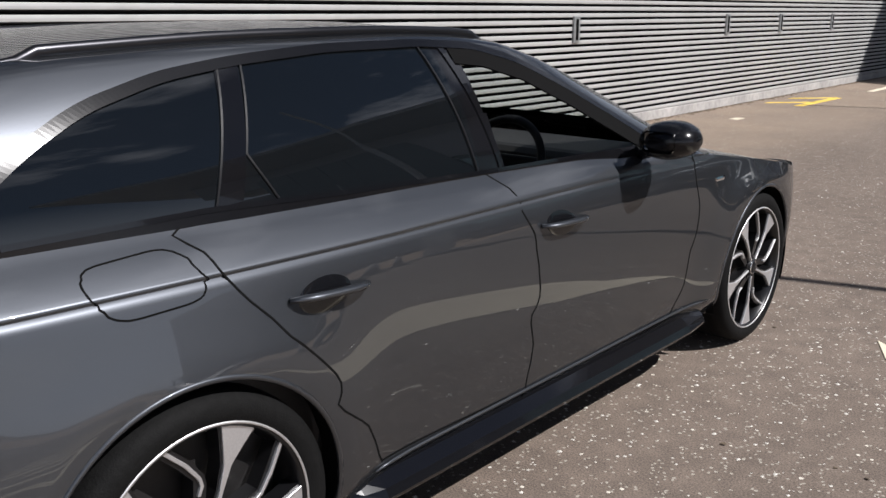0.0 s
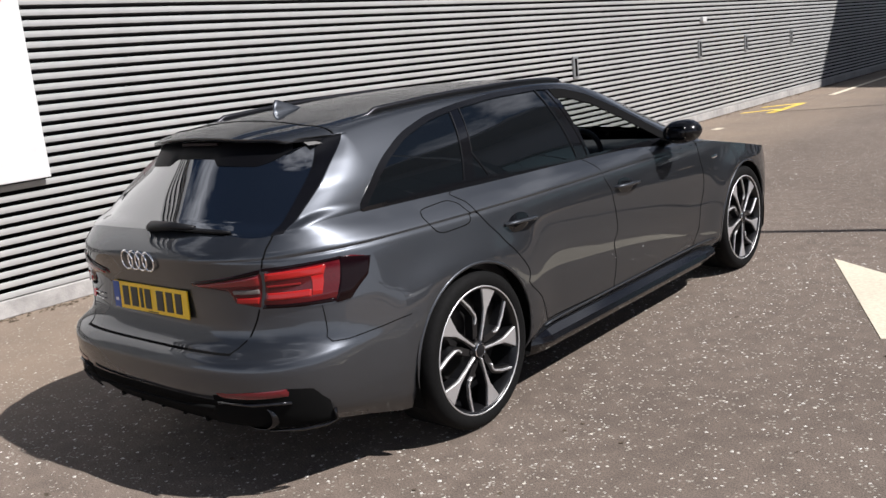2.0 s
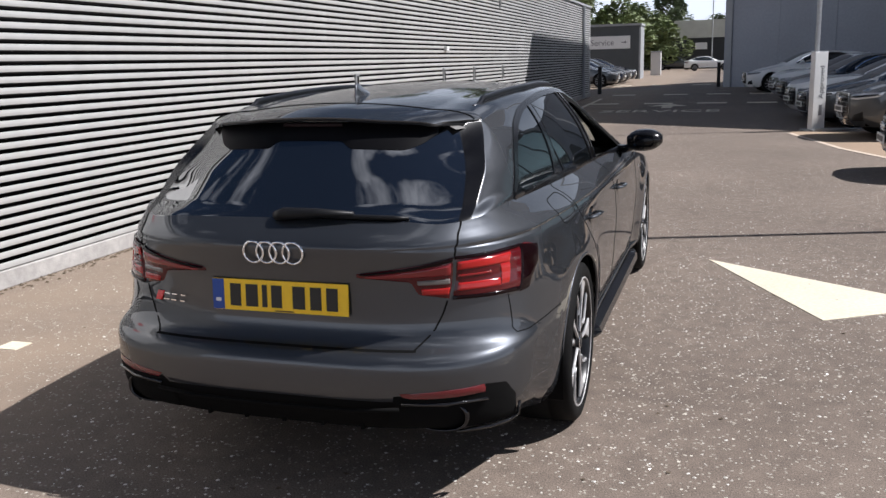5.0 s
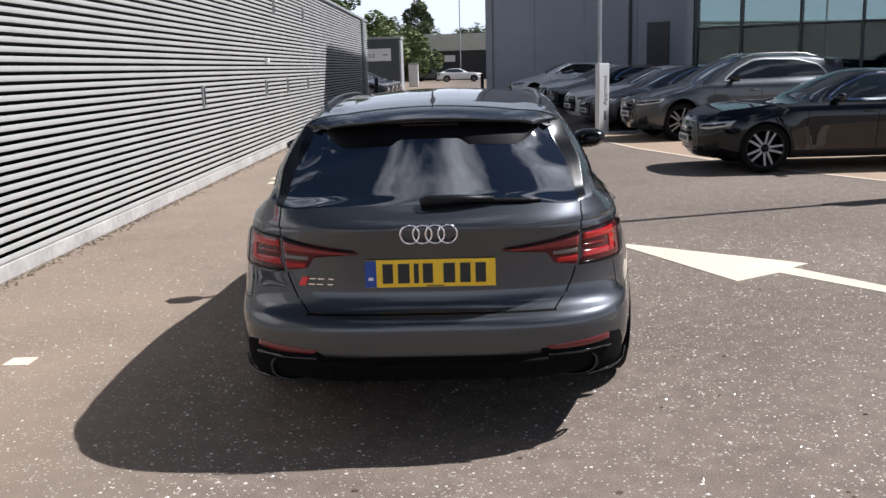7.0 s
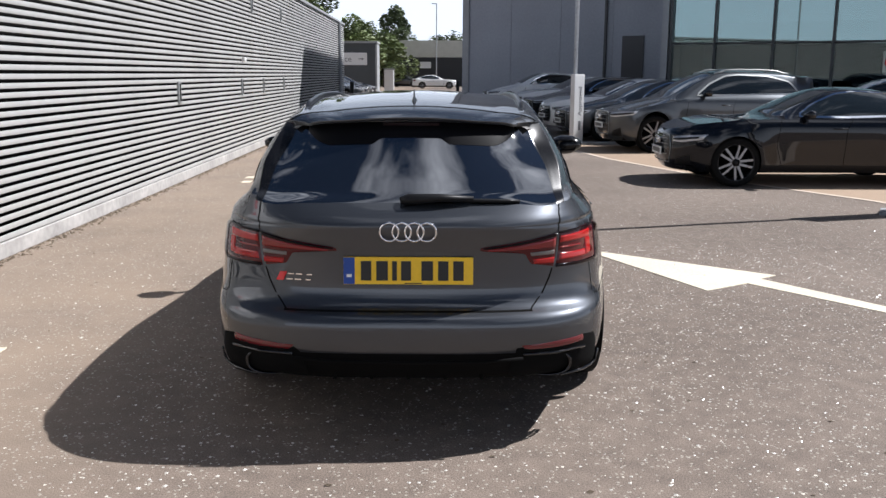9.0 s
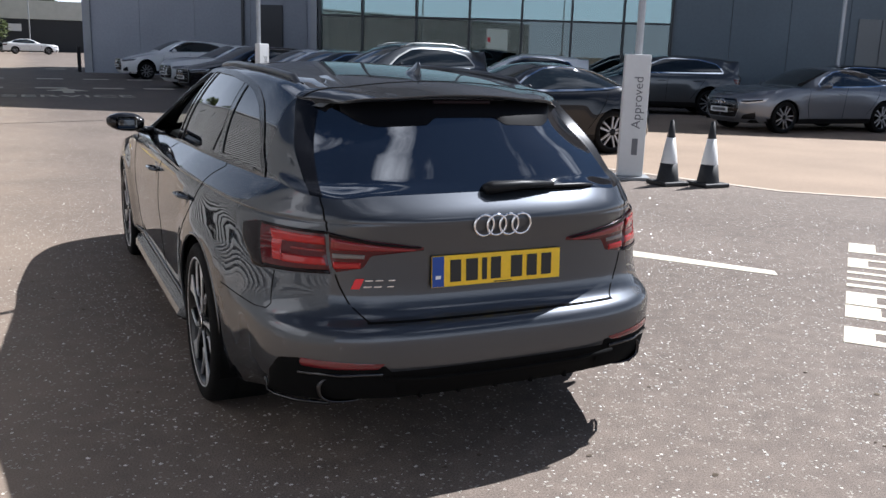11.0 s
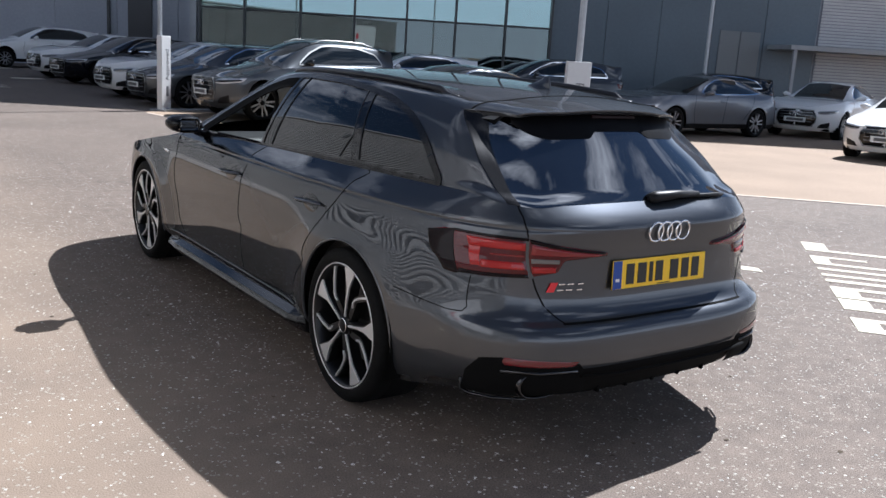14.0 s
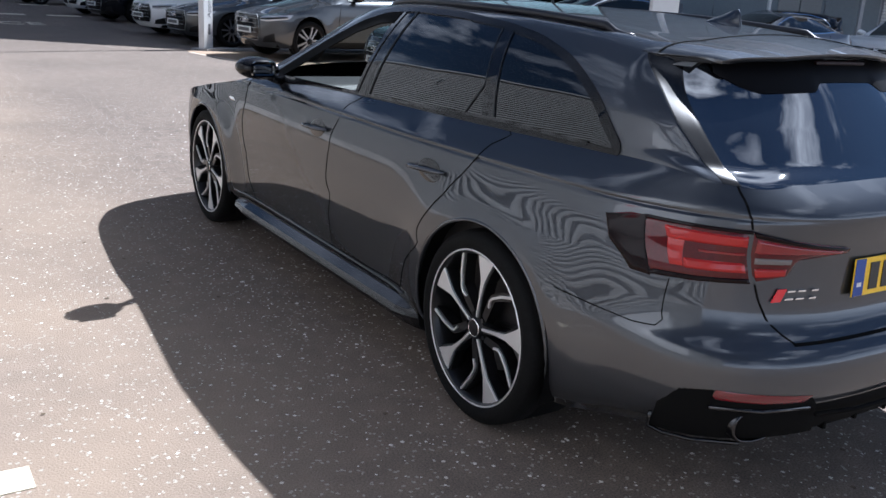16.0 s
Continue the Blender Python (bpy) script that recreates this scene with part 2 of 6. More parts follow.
BEIGE_PANEL = mat("beige_cladding", (0.52, 0.52, 0.46), 0.6, grain=0.04, stain=0.06)
# one glass twice: sky reflection above and dark reflection below set into the colours
FACADE_GLASS = pane("showroom_glass", (0.34, 0.50, 0.50), 0.34, (0.58, 0.74, 0.74))
DARK_REFLECTION_GLASS = pane("showroom_low_glass", (0.22, 0.31, 0.31), 0.13, (0.75, 0.86, 0.86))
SHOW_FLOOR = mat("showroom_floor", (0.32, 0.34, 0.33), 0.3, grain=0.05)
SHOW_WALL = mat("showroom_wall", (0.42, 0.5, 0.48), 0.7, grain=0.05)
CONE_WHITE = mat("cone_white_sleeve", (0.78, 0.77, 0.74), 0.5, stain=0.1)
CONE_BLACK = mat("cone_black_rubber", (0.02, 0.02, 0.02), 0.6, grain=0.2)
LEAF_A = mat("leaf_green", (0.15, 0.19, 0.07), 0.6, grain=0.35, scale=3, stain=0.2, stain_scale=0.5)
LEAF_B = mat("leaf_dark_green", (0.10, 0.13, 0.06), 0.65, grain=0.35, scale=3, stain=0.2, stain_scale=0.5)
BARK = mat("bark", (0.09, 0.07, 0.05), 0.9, grain=0.3, bump=0.4)
GRASS = mat("grass_ground", (0.07, 0.10, 0.03), 0.9, grain=0.3, scale=4)

# ---- mesh helpers ----


def mesh_object(name, verts, faces, material, smooth=False, normals=None):
    me = bpy.data.meshes.new(name)
    me.from_pydata([tuple(map(float, v)) for v in verts], [], [tuple(map(int, f)) for f in faces])
    me.materials.append(material)
    if smooth:
        me.polygons.foreach_set("use_smooth", [True] * len(me.polygons))
    if normals is not None:
        me.normals_split_custom_set_from_vertices([tuple(map(float, q)) for q in normals])
    me.update()
    return new(name, me)


def under(ob, parent, label=""):
    ob.parent = parent
    if label:
        ob["label"] = label
    return ob


def part(name, bm, material, parent=None, label="", smooth=False):
    me = bpy.data.meshes.new(name)
    bm.normal_update()
    bm.to_mesh(me)
    bm.free()
    me.materials.append(material)
    if smooth:
        me.polygons.foreach_set("use_smooth", [True] * len(me.polygons))
    ob = new(name, me)
    if parent is not None:
        ob.parent = parent
    if label:
        ob["label"] = label
    return ob


def empty(name, m=None):
    ob = new(name)
    if m is not None:
        ob.matrix_world = m
    return ob


def box_bm(cx, cy, cz, sx, sy, sz, bevel=0.0, segments=2):
    bm = bmesh.new()
    bmesh.ops.create_cube(bm, size=1.0, matrix=Matrix.Translation((cx, cy, cz)) @ Matrix.Diagonal((sx, sy, sz, 1)))
    if bevel:
        bmesh.ops.bevel(bm, geom=bm.edges[:], offset=bevel, segments=segments, affect="EDGES", profile=0.5)
    return bm


def prism_bm(pts, depth, m=None, bevel=0.0):
    """A polygon in x, y extruded by depth along z, then placed by m."""
    bm = bmesh.new()
    lo = [bm.verts.new((x, y, 0)) for x, y in pts]
    hi = [bm.verts.new((x, y, depth)) for x, y in pts]
    k = len(pts)
    bm.faces.new(list(reversed(lo)))
    bm.faces.new(hi)
    for i in range(k):
        bm.faces.new((lo[i], lo[(i + 1) % k], hi[(i + 1) % k], hi[i]))
    bmesh.ops.recalc_face_normals(bm, faces=bm.faces[:])
    if bevel:
        bmesh.ops.bevel(bm, geom=bm.edges[:], offset=bevel, segments=1, affect="EDGES")
    if m is not None:
        bm.transform(m)
    return bm


def lathe(profile, steps=48, axis="x"):
    """Rings of (radius, along) turned round an axis; returns verts and faces."""
    verts, faces = [], []
    k = len(profile)
    for i in range(steps):
        a = 2 * math.pi * i / steps
        for r, h in profile:
            c, s = r * math.cos(a), r * math.sin(a)
            verts.append((h, c, s) if axis == "x" else (c, s, h))
    for i in range(steps):
        j = (i + 1) % steps
        for q in range(k - 1):
            faces.append((i * k + q, j * k + q, j * k + q + 1, i * k + q + 1))
    return verts, faces


def tube(points, radius, sides=8, flat=1.0):
    """A round or flattened tube along a line of points, closed at both ends."""
    pts = [Vector(p) for p in points]
    verts, faces = [], []
    for i, p in enumerate(pts):
        d = (pts[min(i + 1, len(pts) - 1)] - pts[max(i - 1, 0)]).normalized()
        side = d.cross(Vector((0, 0, 1)))
        if side.length < 1e-3:
            side = Vector((1, 0, 0))
        side.normalize()
        up = side.cross(d).normalized()
        r = radius[i] if isinstance(radius, (list, tuple)) else radius
        for k in range(sides):
            a = 2 * math.pi * k / sides
            verts.append(p + side * r * math.cos(a) + up * r * flat * math.sin(a))
    n = len(pts)
    for i in range(n - 1):
        for k in range(sides):
            q = (k + 1) % sides
            faces.append((i * sides + k, i * sides + q, (i + 1) * sides + q, (i + 1) * sides + k))
    faces.append(tuple(reversed(range(sides))))
    faces.append(tuple(range((n - 1) * sides, n * sides)))
    return verts, faces


def smooth_table(rows):
    """A smooth curve through (x, value) rows."""
    xs = np.array([r[0] for r in rows], float)
    ys = np.array([r[1] for r in rows], float)
    d = np.diff(ys) / np.diff(xs)
    m = np.zeros_like(ys)
    for i in range(1, len(xs) - 1):
        if d[i - 1] * d[i] > 0:
            h0, h1 = xs[i] - xs[i - 1], xs[i + 1] - xs[i]
            w1, w2 = 2 * h1 + h0, h1 + 2 * h0
            m[i] = (w1 + w2) / (w1 / d[i - 1] + w2 / d[i])
    m[0], m[-1] = d[0], d[-1]

    def f(x):
        x = np.clip(np.asarray(x, float), xs[0], xs[-1])
        i = np.clip(np.searchsorted(xs, x) - 1, 0, len(xs) - 2)
        h = xs[i + 1] - xs[i]
        t = (x - xs[i]) / h
        return (2 * t**3 - 3 * t**2 + 1) * ys[i] + (t**3 - 2 * t**2 + t) * h * m[i] + (-2 * t**3 + 3 * t**2) * ys[i + 1] + (t**3 - t**2) * h * m[i + 1]
    return f


def text_object(name, body, size, material, m, extrude=0.001, parent=None, squash=1.0, align="CENTER"):
    cu = bpy.data.curves.new(name, "FONT")
    cu.body, cu.size, cu.extrude = body, size, extrude
    cu.align_x, cu.align_y = align, "CENTER"
    tmp = bpy.data.objects.new(name, cu)
    scene.collection.objects.link(tmp)
    dg = bpy.context.evaluated_depsgraph_get()
    me = bpy.data.meshes.new_from_object(tmp.evaluated_get(dg))
    bpy.data.objects.remove(tmp)
    me.materials.clear()
    me.materials.append(material)
    me.transform(m @ Matrix.Diagonal((1, squash, 1, 1)))
    ob = new(name, me)
    if parent is not None:
        ob.parent = parent
    return ob

# ---- cars ----


class CarShape:
    """The skin of a car: a lower ring of plan outlines by height, and an upper skin of cross-sections by length.
    y runs ahead from the rear axle, x to the right, z up."""

    def __init__(self, rear, front, width, roof, roof_half, crown, base=2.826, taper=0.085, flare=0.034, top=None,
                 rear_len=0.80, front_len=0.85, hub=0.336, arch=0.372, bottom=0.20):
        self.R, self.F, self.W = smooth_table(rear), smooth_table(front), smooth_table(width)
        self.roof, self.roof_half, self.crown = smooth_table(roof), smooth_table(roof_half), smooth_table(crown)
        self.base, self.taper, self.flare = base, taper, flare
        self.rear_len, self.front_len, self.hub, self.arch, self.bottom = rear_len, front_len, hub, arch, bottom
        self.top = smooth_table(top)

    def half(self, y, z):
        w = self.W(z)
        k = self.taper * (0.55 + 0.55 * np.clip((z - 0.4) / 0.55, 0, 1))
        w = w * (1 - k * np.clip(0.6 - y, 0, None) ** 1.5 - 0.032 * np.clip(y - (self.base - 0.6), 0, None) ** 1.6)
        for c in (0.0, self.base):
            d = np.sqrt((y - c) ** 2 + (z - self.hub) ** 2)
            w = w + self.flare * np.exp(-((np.clip(d - self.arch, 0, None)) / 0.16) ** 2) * np.clip((0.92 - z) / 0.2, 0, 1)
        return w

    def low(self, u, z):
        """u: 0 rear centre, 0..1 rear corner, 1..2 flank, 2..3 front corner."""
        u, z = np.broadcast_arrays(np.asarray(u, float), np.asarray(z, float))
        pr = 3.5
        rl = self.rear_len * np.interp(z, [.55, .74, .90, .94, .985], [.75, .82, 1.0, .80, .46])
        pf = 2.8
        yr, yf = self.R(z), self.F(z)
        ya, yb = yr + rl, yf - self.front_len
        th = np.clip(u, 0, 1) * math.pi / 2
        y0 = ya - rl * np.cos(th) ** (2 / pr)
        e0 = np.sin(th) ** (2 / pr)
        y1 = ya + (yb - ya) * np.clip(u - 1, 0, 1)
        tf = np.clip(u - 2, 0, 1) * math.pi / 2
        y2 = yb + self.front_len * np.sin(tf) ** (2 / pf)
        e2 = np.clip(np.cos(tf), 0, 1) ** (2 / pf)
        y = np.where(u < 1, y0, np.where(u < 2, y1, y2))
        e = np.where(u < 1, e0, np.where(u < 2, 1.0, e2))
        return np.stack([self.half(y, z) * e, y, z], -1)

    def u_at(self, axis, value, z):
        """The u at which the skin at height z has that x (rear end) or that y."""
        lo, hi = (0.0, 1.0) if axis == "x" else (0.0, 3.0)
        i = 0 if axis == "x" else 1
        for _ in range(40):
            mid = (lo + hi) / 2
            if self.low(mid, z)[i] < value:
                lo = mid
            else:
                hi = mid
        return (lo + hi) / 2

    def zscale(self, u, z):
        """Heights above 0.85 follow the belt line."""
        t = self.top(u)
        pv = np.minimum(0.80, t - 0.12)
        return np.where(z < pv, z, pv + (z - pv) * (t - pv) / (0.985 - pv))

    def skin(self, u, z, side, off=0.0):
        """A point of the lower skin, off metres outwards."""
        e = 1e-3
        p = self.low(u, z)
        a, b = self.low(min(u + e, 3), z) - self.low(max(u - e, 0), z), self.low(u, z + e) - self.low(u, z - e)
        n = np.cross(a, b)
        n = n / (np.linalg.norm(n) + 1e-12)
        p = p + n * off
        return (p[0] * side, p[1], p[2])

    def belt(self, count=200):
        u = np.linspace(0, 3, count)
        return self.low(u, self.top(u))

    def section(self, y, ys, xs, zs, n):
        """The upper skin at y, from the belt on the right side (first) to the middle (last)."""
        xb, zb = float(np.interp(y, ys, xs)), float(np.interp(y, ys, zs))
        zc = float(self.roof(y))
        zc = max(zc, zb + 0.002)
        h = zc - zb
        cr = min(float(self.crown(y)), h * 0.75)
        xr = min(float(self.roof_half(y)), xb * 0.97)
        zr = zc - cr
        p0, p1 = np.array([xb, zb]), np.array([xr, zr])
        mid = (p0 + p1) / 2 + np.array([0.048, 0.024]) * min(1, h / 0.3)
        side = lambda t: (1 - t) ** 2 * p0 + 2 * t * (1 - t) * mid + t * t * p1
        dirn = (p1 - mid)
        c1 = p1 + dirn / (np.linalg.norm(dirn) + 1e-9) * min(0.05, cr * 0.8)
        p2 = np.array([xr - 0.17 * min(1, xr / 0.4), zc - cr * 0.42])
        p3 = np.array([0.0, zc])
        c3 = np.array([p2[0] * 0.5, zc])
        out = []
        a, b, c = n
        for i in range(a):
            out.append(side(i / a))
        for i in range(b):
            t = i / b
            out.append((1 - t) ** 2 * p1 + 2 * t * (1 - t) * c1 + t * t * p2)
        for i in range(c + 1):
            t = i / c
            out.append((1 - t) ** 2 * p2 + 2 * t * (1 - t) * c3 + t * t * p3)
        return [(q[0], y, q[1]) for q in out]


def grid_pieces(P, key, flip=False):
    """Cuts one smooth grid of points into pieces: verts, faces and normals by the name that key(centre, i, j) gives each face."""
    P = np.asarray(P, float)
    nu, nv, _ = P.shape
    N = np.cross(np.gradient(P, axis=0), np.gradient(P, axis=1))
    if flip:
        N = -N
    N /= np.linalg.norm(N, axis=2, keepdims=True) + 1e-12
    C = (P[:-1, :-1] + P[1:, :-1] + P[1:, 1:] + P[:-1, 1:]) / 4
    bins = {}
    for i in range(nu - 1):
        for j in range(nv - 1):
            k = key(C[i, j], i, j)
            if k is not None:
                bins.setdefault(k, []).append((i, j))
    out = {}
    for k, cells in bins.items():
        idx, verts, norms, faces = {}, [], [], []

        def vid(i, j):
            if (i, j) not in idx:
                idx[(i, j)] = len(verts)
                verts.append(P[i, j])
                norms.append(N[i, j])
            return idx[(i, j)]
        for i, j in cells:
            f = [vid(i, j), vid(i + 1, j), vid(i + 1, j + 1), vid(i, j + 1)]
            q = [tuple(verts[a].round(6)) for a in f]
            f = [a for n_, a in enumerate(f) if q[n_] not in q[:n_]]
            if len(f) >= 3:
                faces.append(tuple(reversed(f)) if flip else tuple(f))
        out[k] = (np.array(verts), faces, np.array(norms))
    return out


def split_grid(P, key, names, parent, flip=False, labels={}):
    """Cuts a grid into part meshes under parent; a key of None leaves a face out."""
    made = {}
    for k, (v, f, n) in grid_pieces(P, key, flip).items():
        name, material = names[k]
        made[k] = under(mesh_object(name, v, f, material, True, n), parent, labels.get(k, ""))
    return made


def ruled_patch(shape, top, bottom, side, off, thick, rows=5, cols=18, rim=True):
    """A raised patch that follows the lower skin between two lines of (u, z)."""
    def along(line, t):
        a = np.array(line, float)
        d = np.r_[0, np.cumsum(np.hypot(np.diff(a[:, 0]) * 0.9, np.diff(a[:, 1])))]
        d /= d[-1]
        return np.array([np.interp(t, d, a[:, 0]), np.interp(t, d, a[:, 1])])
    verts, faces = [], []
    for i in range(cols + 1):
        a, b = along(top, i / cols), along(bottom, i / cols)
        for j in range(rows + 1):
            q = a + (b - a) * j / rows
            edge = rim and (i in (0, cols) or j in (0, rows))
            verts.append(shape.skin(q[0], q[1], side, off - (thick if edge else 0)))
    for i in range(cols):
        for j in range(rows):
            f = (i * (rows + 1) + j, (i + 1) * (rows + 1) + j, (i + 1) * (rows + 1) + j + 1, i * (rows + 1) + j + 1)
            faces.append(f if side > 0 else tuple(reversed(f)))
    return verts, faces


def strip(points, normals, width, height=0.002):
    """A narrow band along points, lying on a surface with those normals."""
    pts = [Vector(p) for p in points]
    verts, faces = [], []
    for i, p in enumerate(pts):
        d = (pts[min(i + 1, len(pts) - 1)] - pts[max(i - 1, 0)]).normalized()
        nrm = Vector(normals[i]).normalized()
        s = d.cross(nrm).normalized() * width / 2
        verts += [p - s - nrm * 0.002, p - s + nrm * height, p + s + nrm * height, p + s - nrm * 0.002]
    for i in range(len(pts) - 1):
        for k in range(3):
            faces.append((i * 4 + k, (i + 1) * 4 + k, (i + 1) * 4 + k + 1, i * 4 + k + 1))
    return verts, faces


def seam(shape, line, side, width=0.005, steps=30, name="panel_gap", parent=None, material=None, height=0.0012):
    """A shut line along (u, z) points of the lower skin."""
    a = np.array(line, float)
    d = np.r_[0, np.cumsum(np.hypot(np.diff(a[:, 0]) * 1.2, np.diff(a[:, 1])))]
    pts, nrm = [], []
    for t in np.linspace(0, d[-1], steps):
        u, z = float(np.interp(t, d, a[:, 0])), float(np.interp(t, d, a[:, 1]))
        p, q = np.array(shape.skin(u, z, side)), np.array(shape.skin(u, z, side, 0.01))
        pts.append(p)
        nrm.append(q - p)
    v, f = strip(pts, nrm, width, height)
    return under(mesh_object(name, v, f, material or MATT_BLACK), parent)


def rounded(points, r=0.03, n=4):
    """A closed polygon with its corners cut round."""
    out = []
    k = len(points)
    for i in range(k):
        p, a, b = np.array(points[i], float), np.array(points[i - 1], float), np.array(points[(i + 1) % k], float)
        da, db = a - p, b - p
        ra = min(r, np.linalg.norm(da) / 2.1)
        rb = min(r, np.linalg.norm(db) / 2.1)
        s, e = p + da / np.linalg.norm(da) * ra, p + db / np.linalg.norm(db) * rb
        for t in np.linspace(0, 1, n + 1):
            out.append(tuple((1 - t) ** 2 * s + 2 * t * (1 - t) * p + t * t * e))
    return out


def wheel(parent, x, y, side, radius=0.336, rim=0.270, style="edge", turn=0.0, detail=True, hub_z=None):
    """A tyre on an alloy rim under a car; its outer face points to side * x."""
    w = empty("wheel")
    w.parent = parent
    w.matrix_local = pose(x * side, y, hub_z if hub_z is not None else radius) @ Matrix.Diagonal((side, 1, 1, 1)) @ pose(0, 0, 0, turn, 0, 0)
    tw = 0.262 if detail else 0.22
    prof = [(rim - 0.01, 0.002), (rim + 0.006, 0.012), (rim + 0.025, 0.018), (radius - 0.020, 0.012), (radius - 0.006, 0.0), (radius, -0.03),
            (radius, -0.075), (radius - 0.006, -0.08), (radius, -0.085), (radius, -tw + 0.03), (radius - 0.02, -tw), (rim, -tw + 0.02)]
    v, f = lathe(prof, 72 if detail else 32)
    under(mesh_object("tyre", v, f, RUBBER, True), w)
    prof = [(rim + 0.004, 0.008), (rim - 0.004, 0.010), (rim - 0.012, 0.002), (rim - 0.02, -0.03), (rim - 0.03, -0.12), (rim - 0.03, -0.2), (rim, -0.22)]
    v, f = lathe(prof, 72 if detail else 32)
    r = under(mesh_object("rim", v, f, DARK_ALLOY, True), w, "dark alloy rim barrel")
    v, f = lathe([(rim + 0.002, 0.009), (rim + 0.001, 0.0112), (rim - 0.004, 0.0112), (rim - 0.005, 0.006)], 72 if detail else 32)
    under(mesh_object("rim_edge", v, f, ALLOY if detail else DARK_ALLOY, True), w, "machined silver rim edge" if detail else "")
    v, f = lathe([(0.001, -0.15), (rim - 0.03, -0.15)], 40)
    under(mesh_object("brake_shield", v, f, MATT_BLACK), w)
    face = ALLOY if detail else mat_once("grey_alloy", (.34, .34, .35), .4, 1.0)
    turn_x = Matrix.Rotation(radians(90), 4, "Z") @ Matrix.Rotation(radians(90), 4, "X")

    def flat(pts, x0, x1, material, name, label="", bevel=0.0):
        """A polygon in the wheel plane (y, z) between two depths."""
        bm = prism_bm([(p[0], p[1]) for p in pts], x1 - x0, None, bevel)
        bm.transform(Matrix.Translation((x0, 0, 0)) @ turn_x)
        return part(name, bm, material, w, label)
    if style == "edge":
        v, f = lathe([(0.001, -0.085), (0.16, -0.085)], 48)
        under(mesh_object("brake_disc", v, f, mat_once("brake_steel", (0.12, 0.12, 0.12), 0.35, 0.9)), w)
        for s in range(5):
            a = radians(90 + 72 * s)

            def rot(p):
                return (p[0] * math.cos(a) - p[1] * math.sin(a), p[0] * math.sin(a) + p[1] * math.cos(a))
            # broad arm: a wedge at the rim running into a thin ray, and a bent thin arm beside it
            def pol(pairs):
                return [(r_ * rim * math.cos(radians(g)), -r_ * rim * math.sin(radians(g))) for r_, g in pairs]
            wedge = pol([(.985, -10.5), (.99, 0), (.985, 10), (.82, 7), (.64, 2.6), (.42, 2.4), (.15, 6), (.15, -6), (.42, -2.8), (.64, -4.2), (.82, -8)])
            body = pol([(.985, -12), (.99, 0), (.985, 12), (.81, 9), (.62, 4.5), (.42, 5), (.16, 20), (.16, -20), (.42, -5.5), (.64, -6), (.82, -9.5)])
            thin = pol([(.985, 29), (.985, 31.3), (.74, 41), (.58, 49), (.50, 51), (.42, 46), (.43, 42.5), (.51, 47.5), (.57, 46), (.73, 38.3)])
            thin_body = pol([(.985, 27), (.985, 33), (.74, 44), (.58, 53), (.50, 55), (.22, 52), (.22, 24), (.42, 39), (.57, 43), (.73, 35)])
            flat([rot(p) for p in body], -0.05, -0.006, DARK_ALLOY, "spoke")
            flat([rot(p) for p in thin_body], -0.05, -0.008, DARK_ALLOY, "spoke")
            flat([rot(p) for p in wedge], -0.012, 0.001, ALLOY, "spoke_face", "machined silver spoke face", 0.0012)
            flat([rot(p) for p in thin], -0.014, -0.001, ALLOY, "spoke_face", "machined silver spoke face", 0.0012)
    else:
        n = {"five": 5, "ten": 10, "six": 6}[style]
        for s in range(n):
            a = radians(90 + 360 / n * s)
            hw = 0.03 if n < 8 else 0.014

            def rot(p):
                return (p[0] * math.cos(a) - p[1] * math.sin(a), p[0] * math.sin(a) + p[1] * math.cos(a))
            if n == 5:
                for q in (-0.028, 0.028):
                    flat([rot(p) for p in [(rim, q * 1.9 - 0.014), (rim, q * 1.9 + 0.014), (0.05, q * 0.7 + 0.016), (0.05, q * 0.7 - 0.016)]], -0.03, -0.002, face, "spoke")
            else:
                flat([rot(p) for p in [(rim, -hw), (rim, hw), (0.05, hw * 1.1), (0.05, -hw * 1.1)]], -0.03, -0.002, face, "spoke")
    v, f = lathe([(0.001, 0.006), (0.026, 0.006), (0.030, 0.002), (0.033, -0.004), (0.044, -0.010), (0.048, -0.05)], 40)
    under(mesh_object("hub_cap", v, f, SATIN_BLACK, True), w)
    if detail:
        v, f = lathe([(0.0275, 0.004), (0.029, 0.006), (0.031, 0.003)], 40)
        under(mesh_object("hub_ring", v, f, CHROME, True), w, "chrome ring round the hub cap")
        for k in range(5):
            a = radians(90 + 36 + 72 * k)
            v, f = lathe([(0.001, -0.004), (0.008, -0.004), (0.009, -0.02)], 10)
            v = [(p[0], p[1] + 0.05 * math.cos(a), p[2] + 0.05 * math.sin(a)) for p in v]
            under(mesh_object("wheel_bolt", v, f, DARK_ALLOY), w)
    return w


MATS = {}


def mat_once(name, color, rough=0.5, metal=0.0, **kw):
    if name not in MATS:
        MATS[name] = mat(name, color, rough, metal, **kw)
    return MATS[name]


LEVELS = [.20, .23, .26, .29, .32, .35, .372, .385, .40, .43, .46, .49, .52, .545, .558, .568, .58, .60, .625, .65, .68, .71, .74, .77,
          .80, .825, .845, .86, .872, .884, .890, .8935, .897, .900, .903, .910, .92, .935, .95, .962, .974, .985]


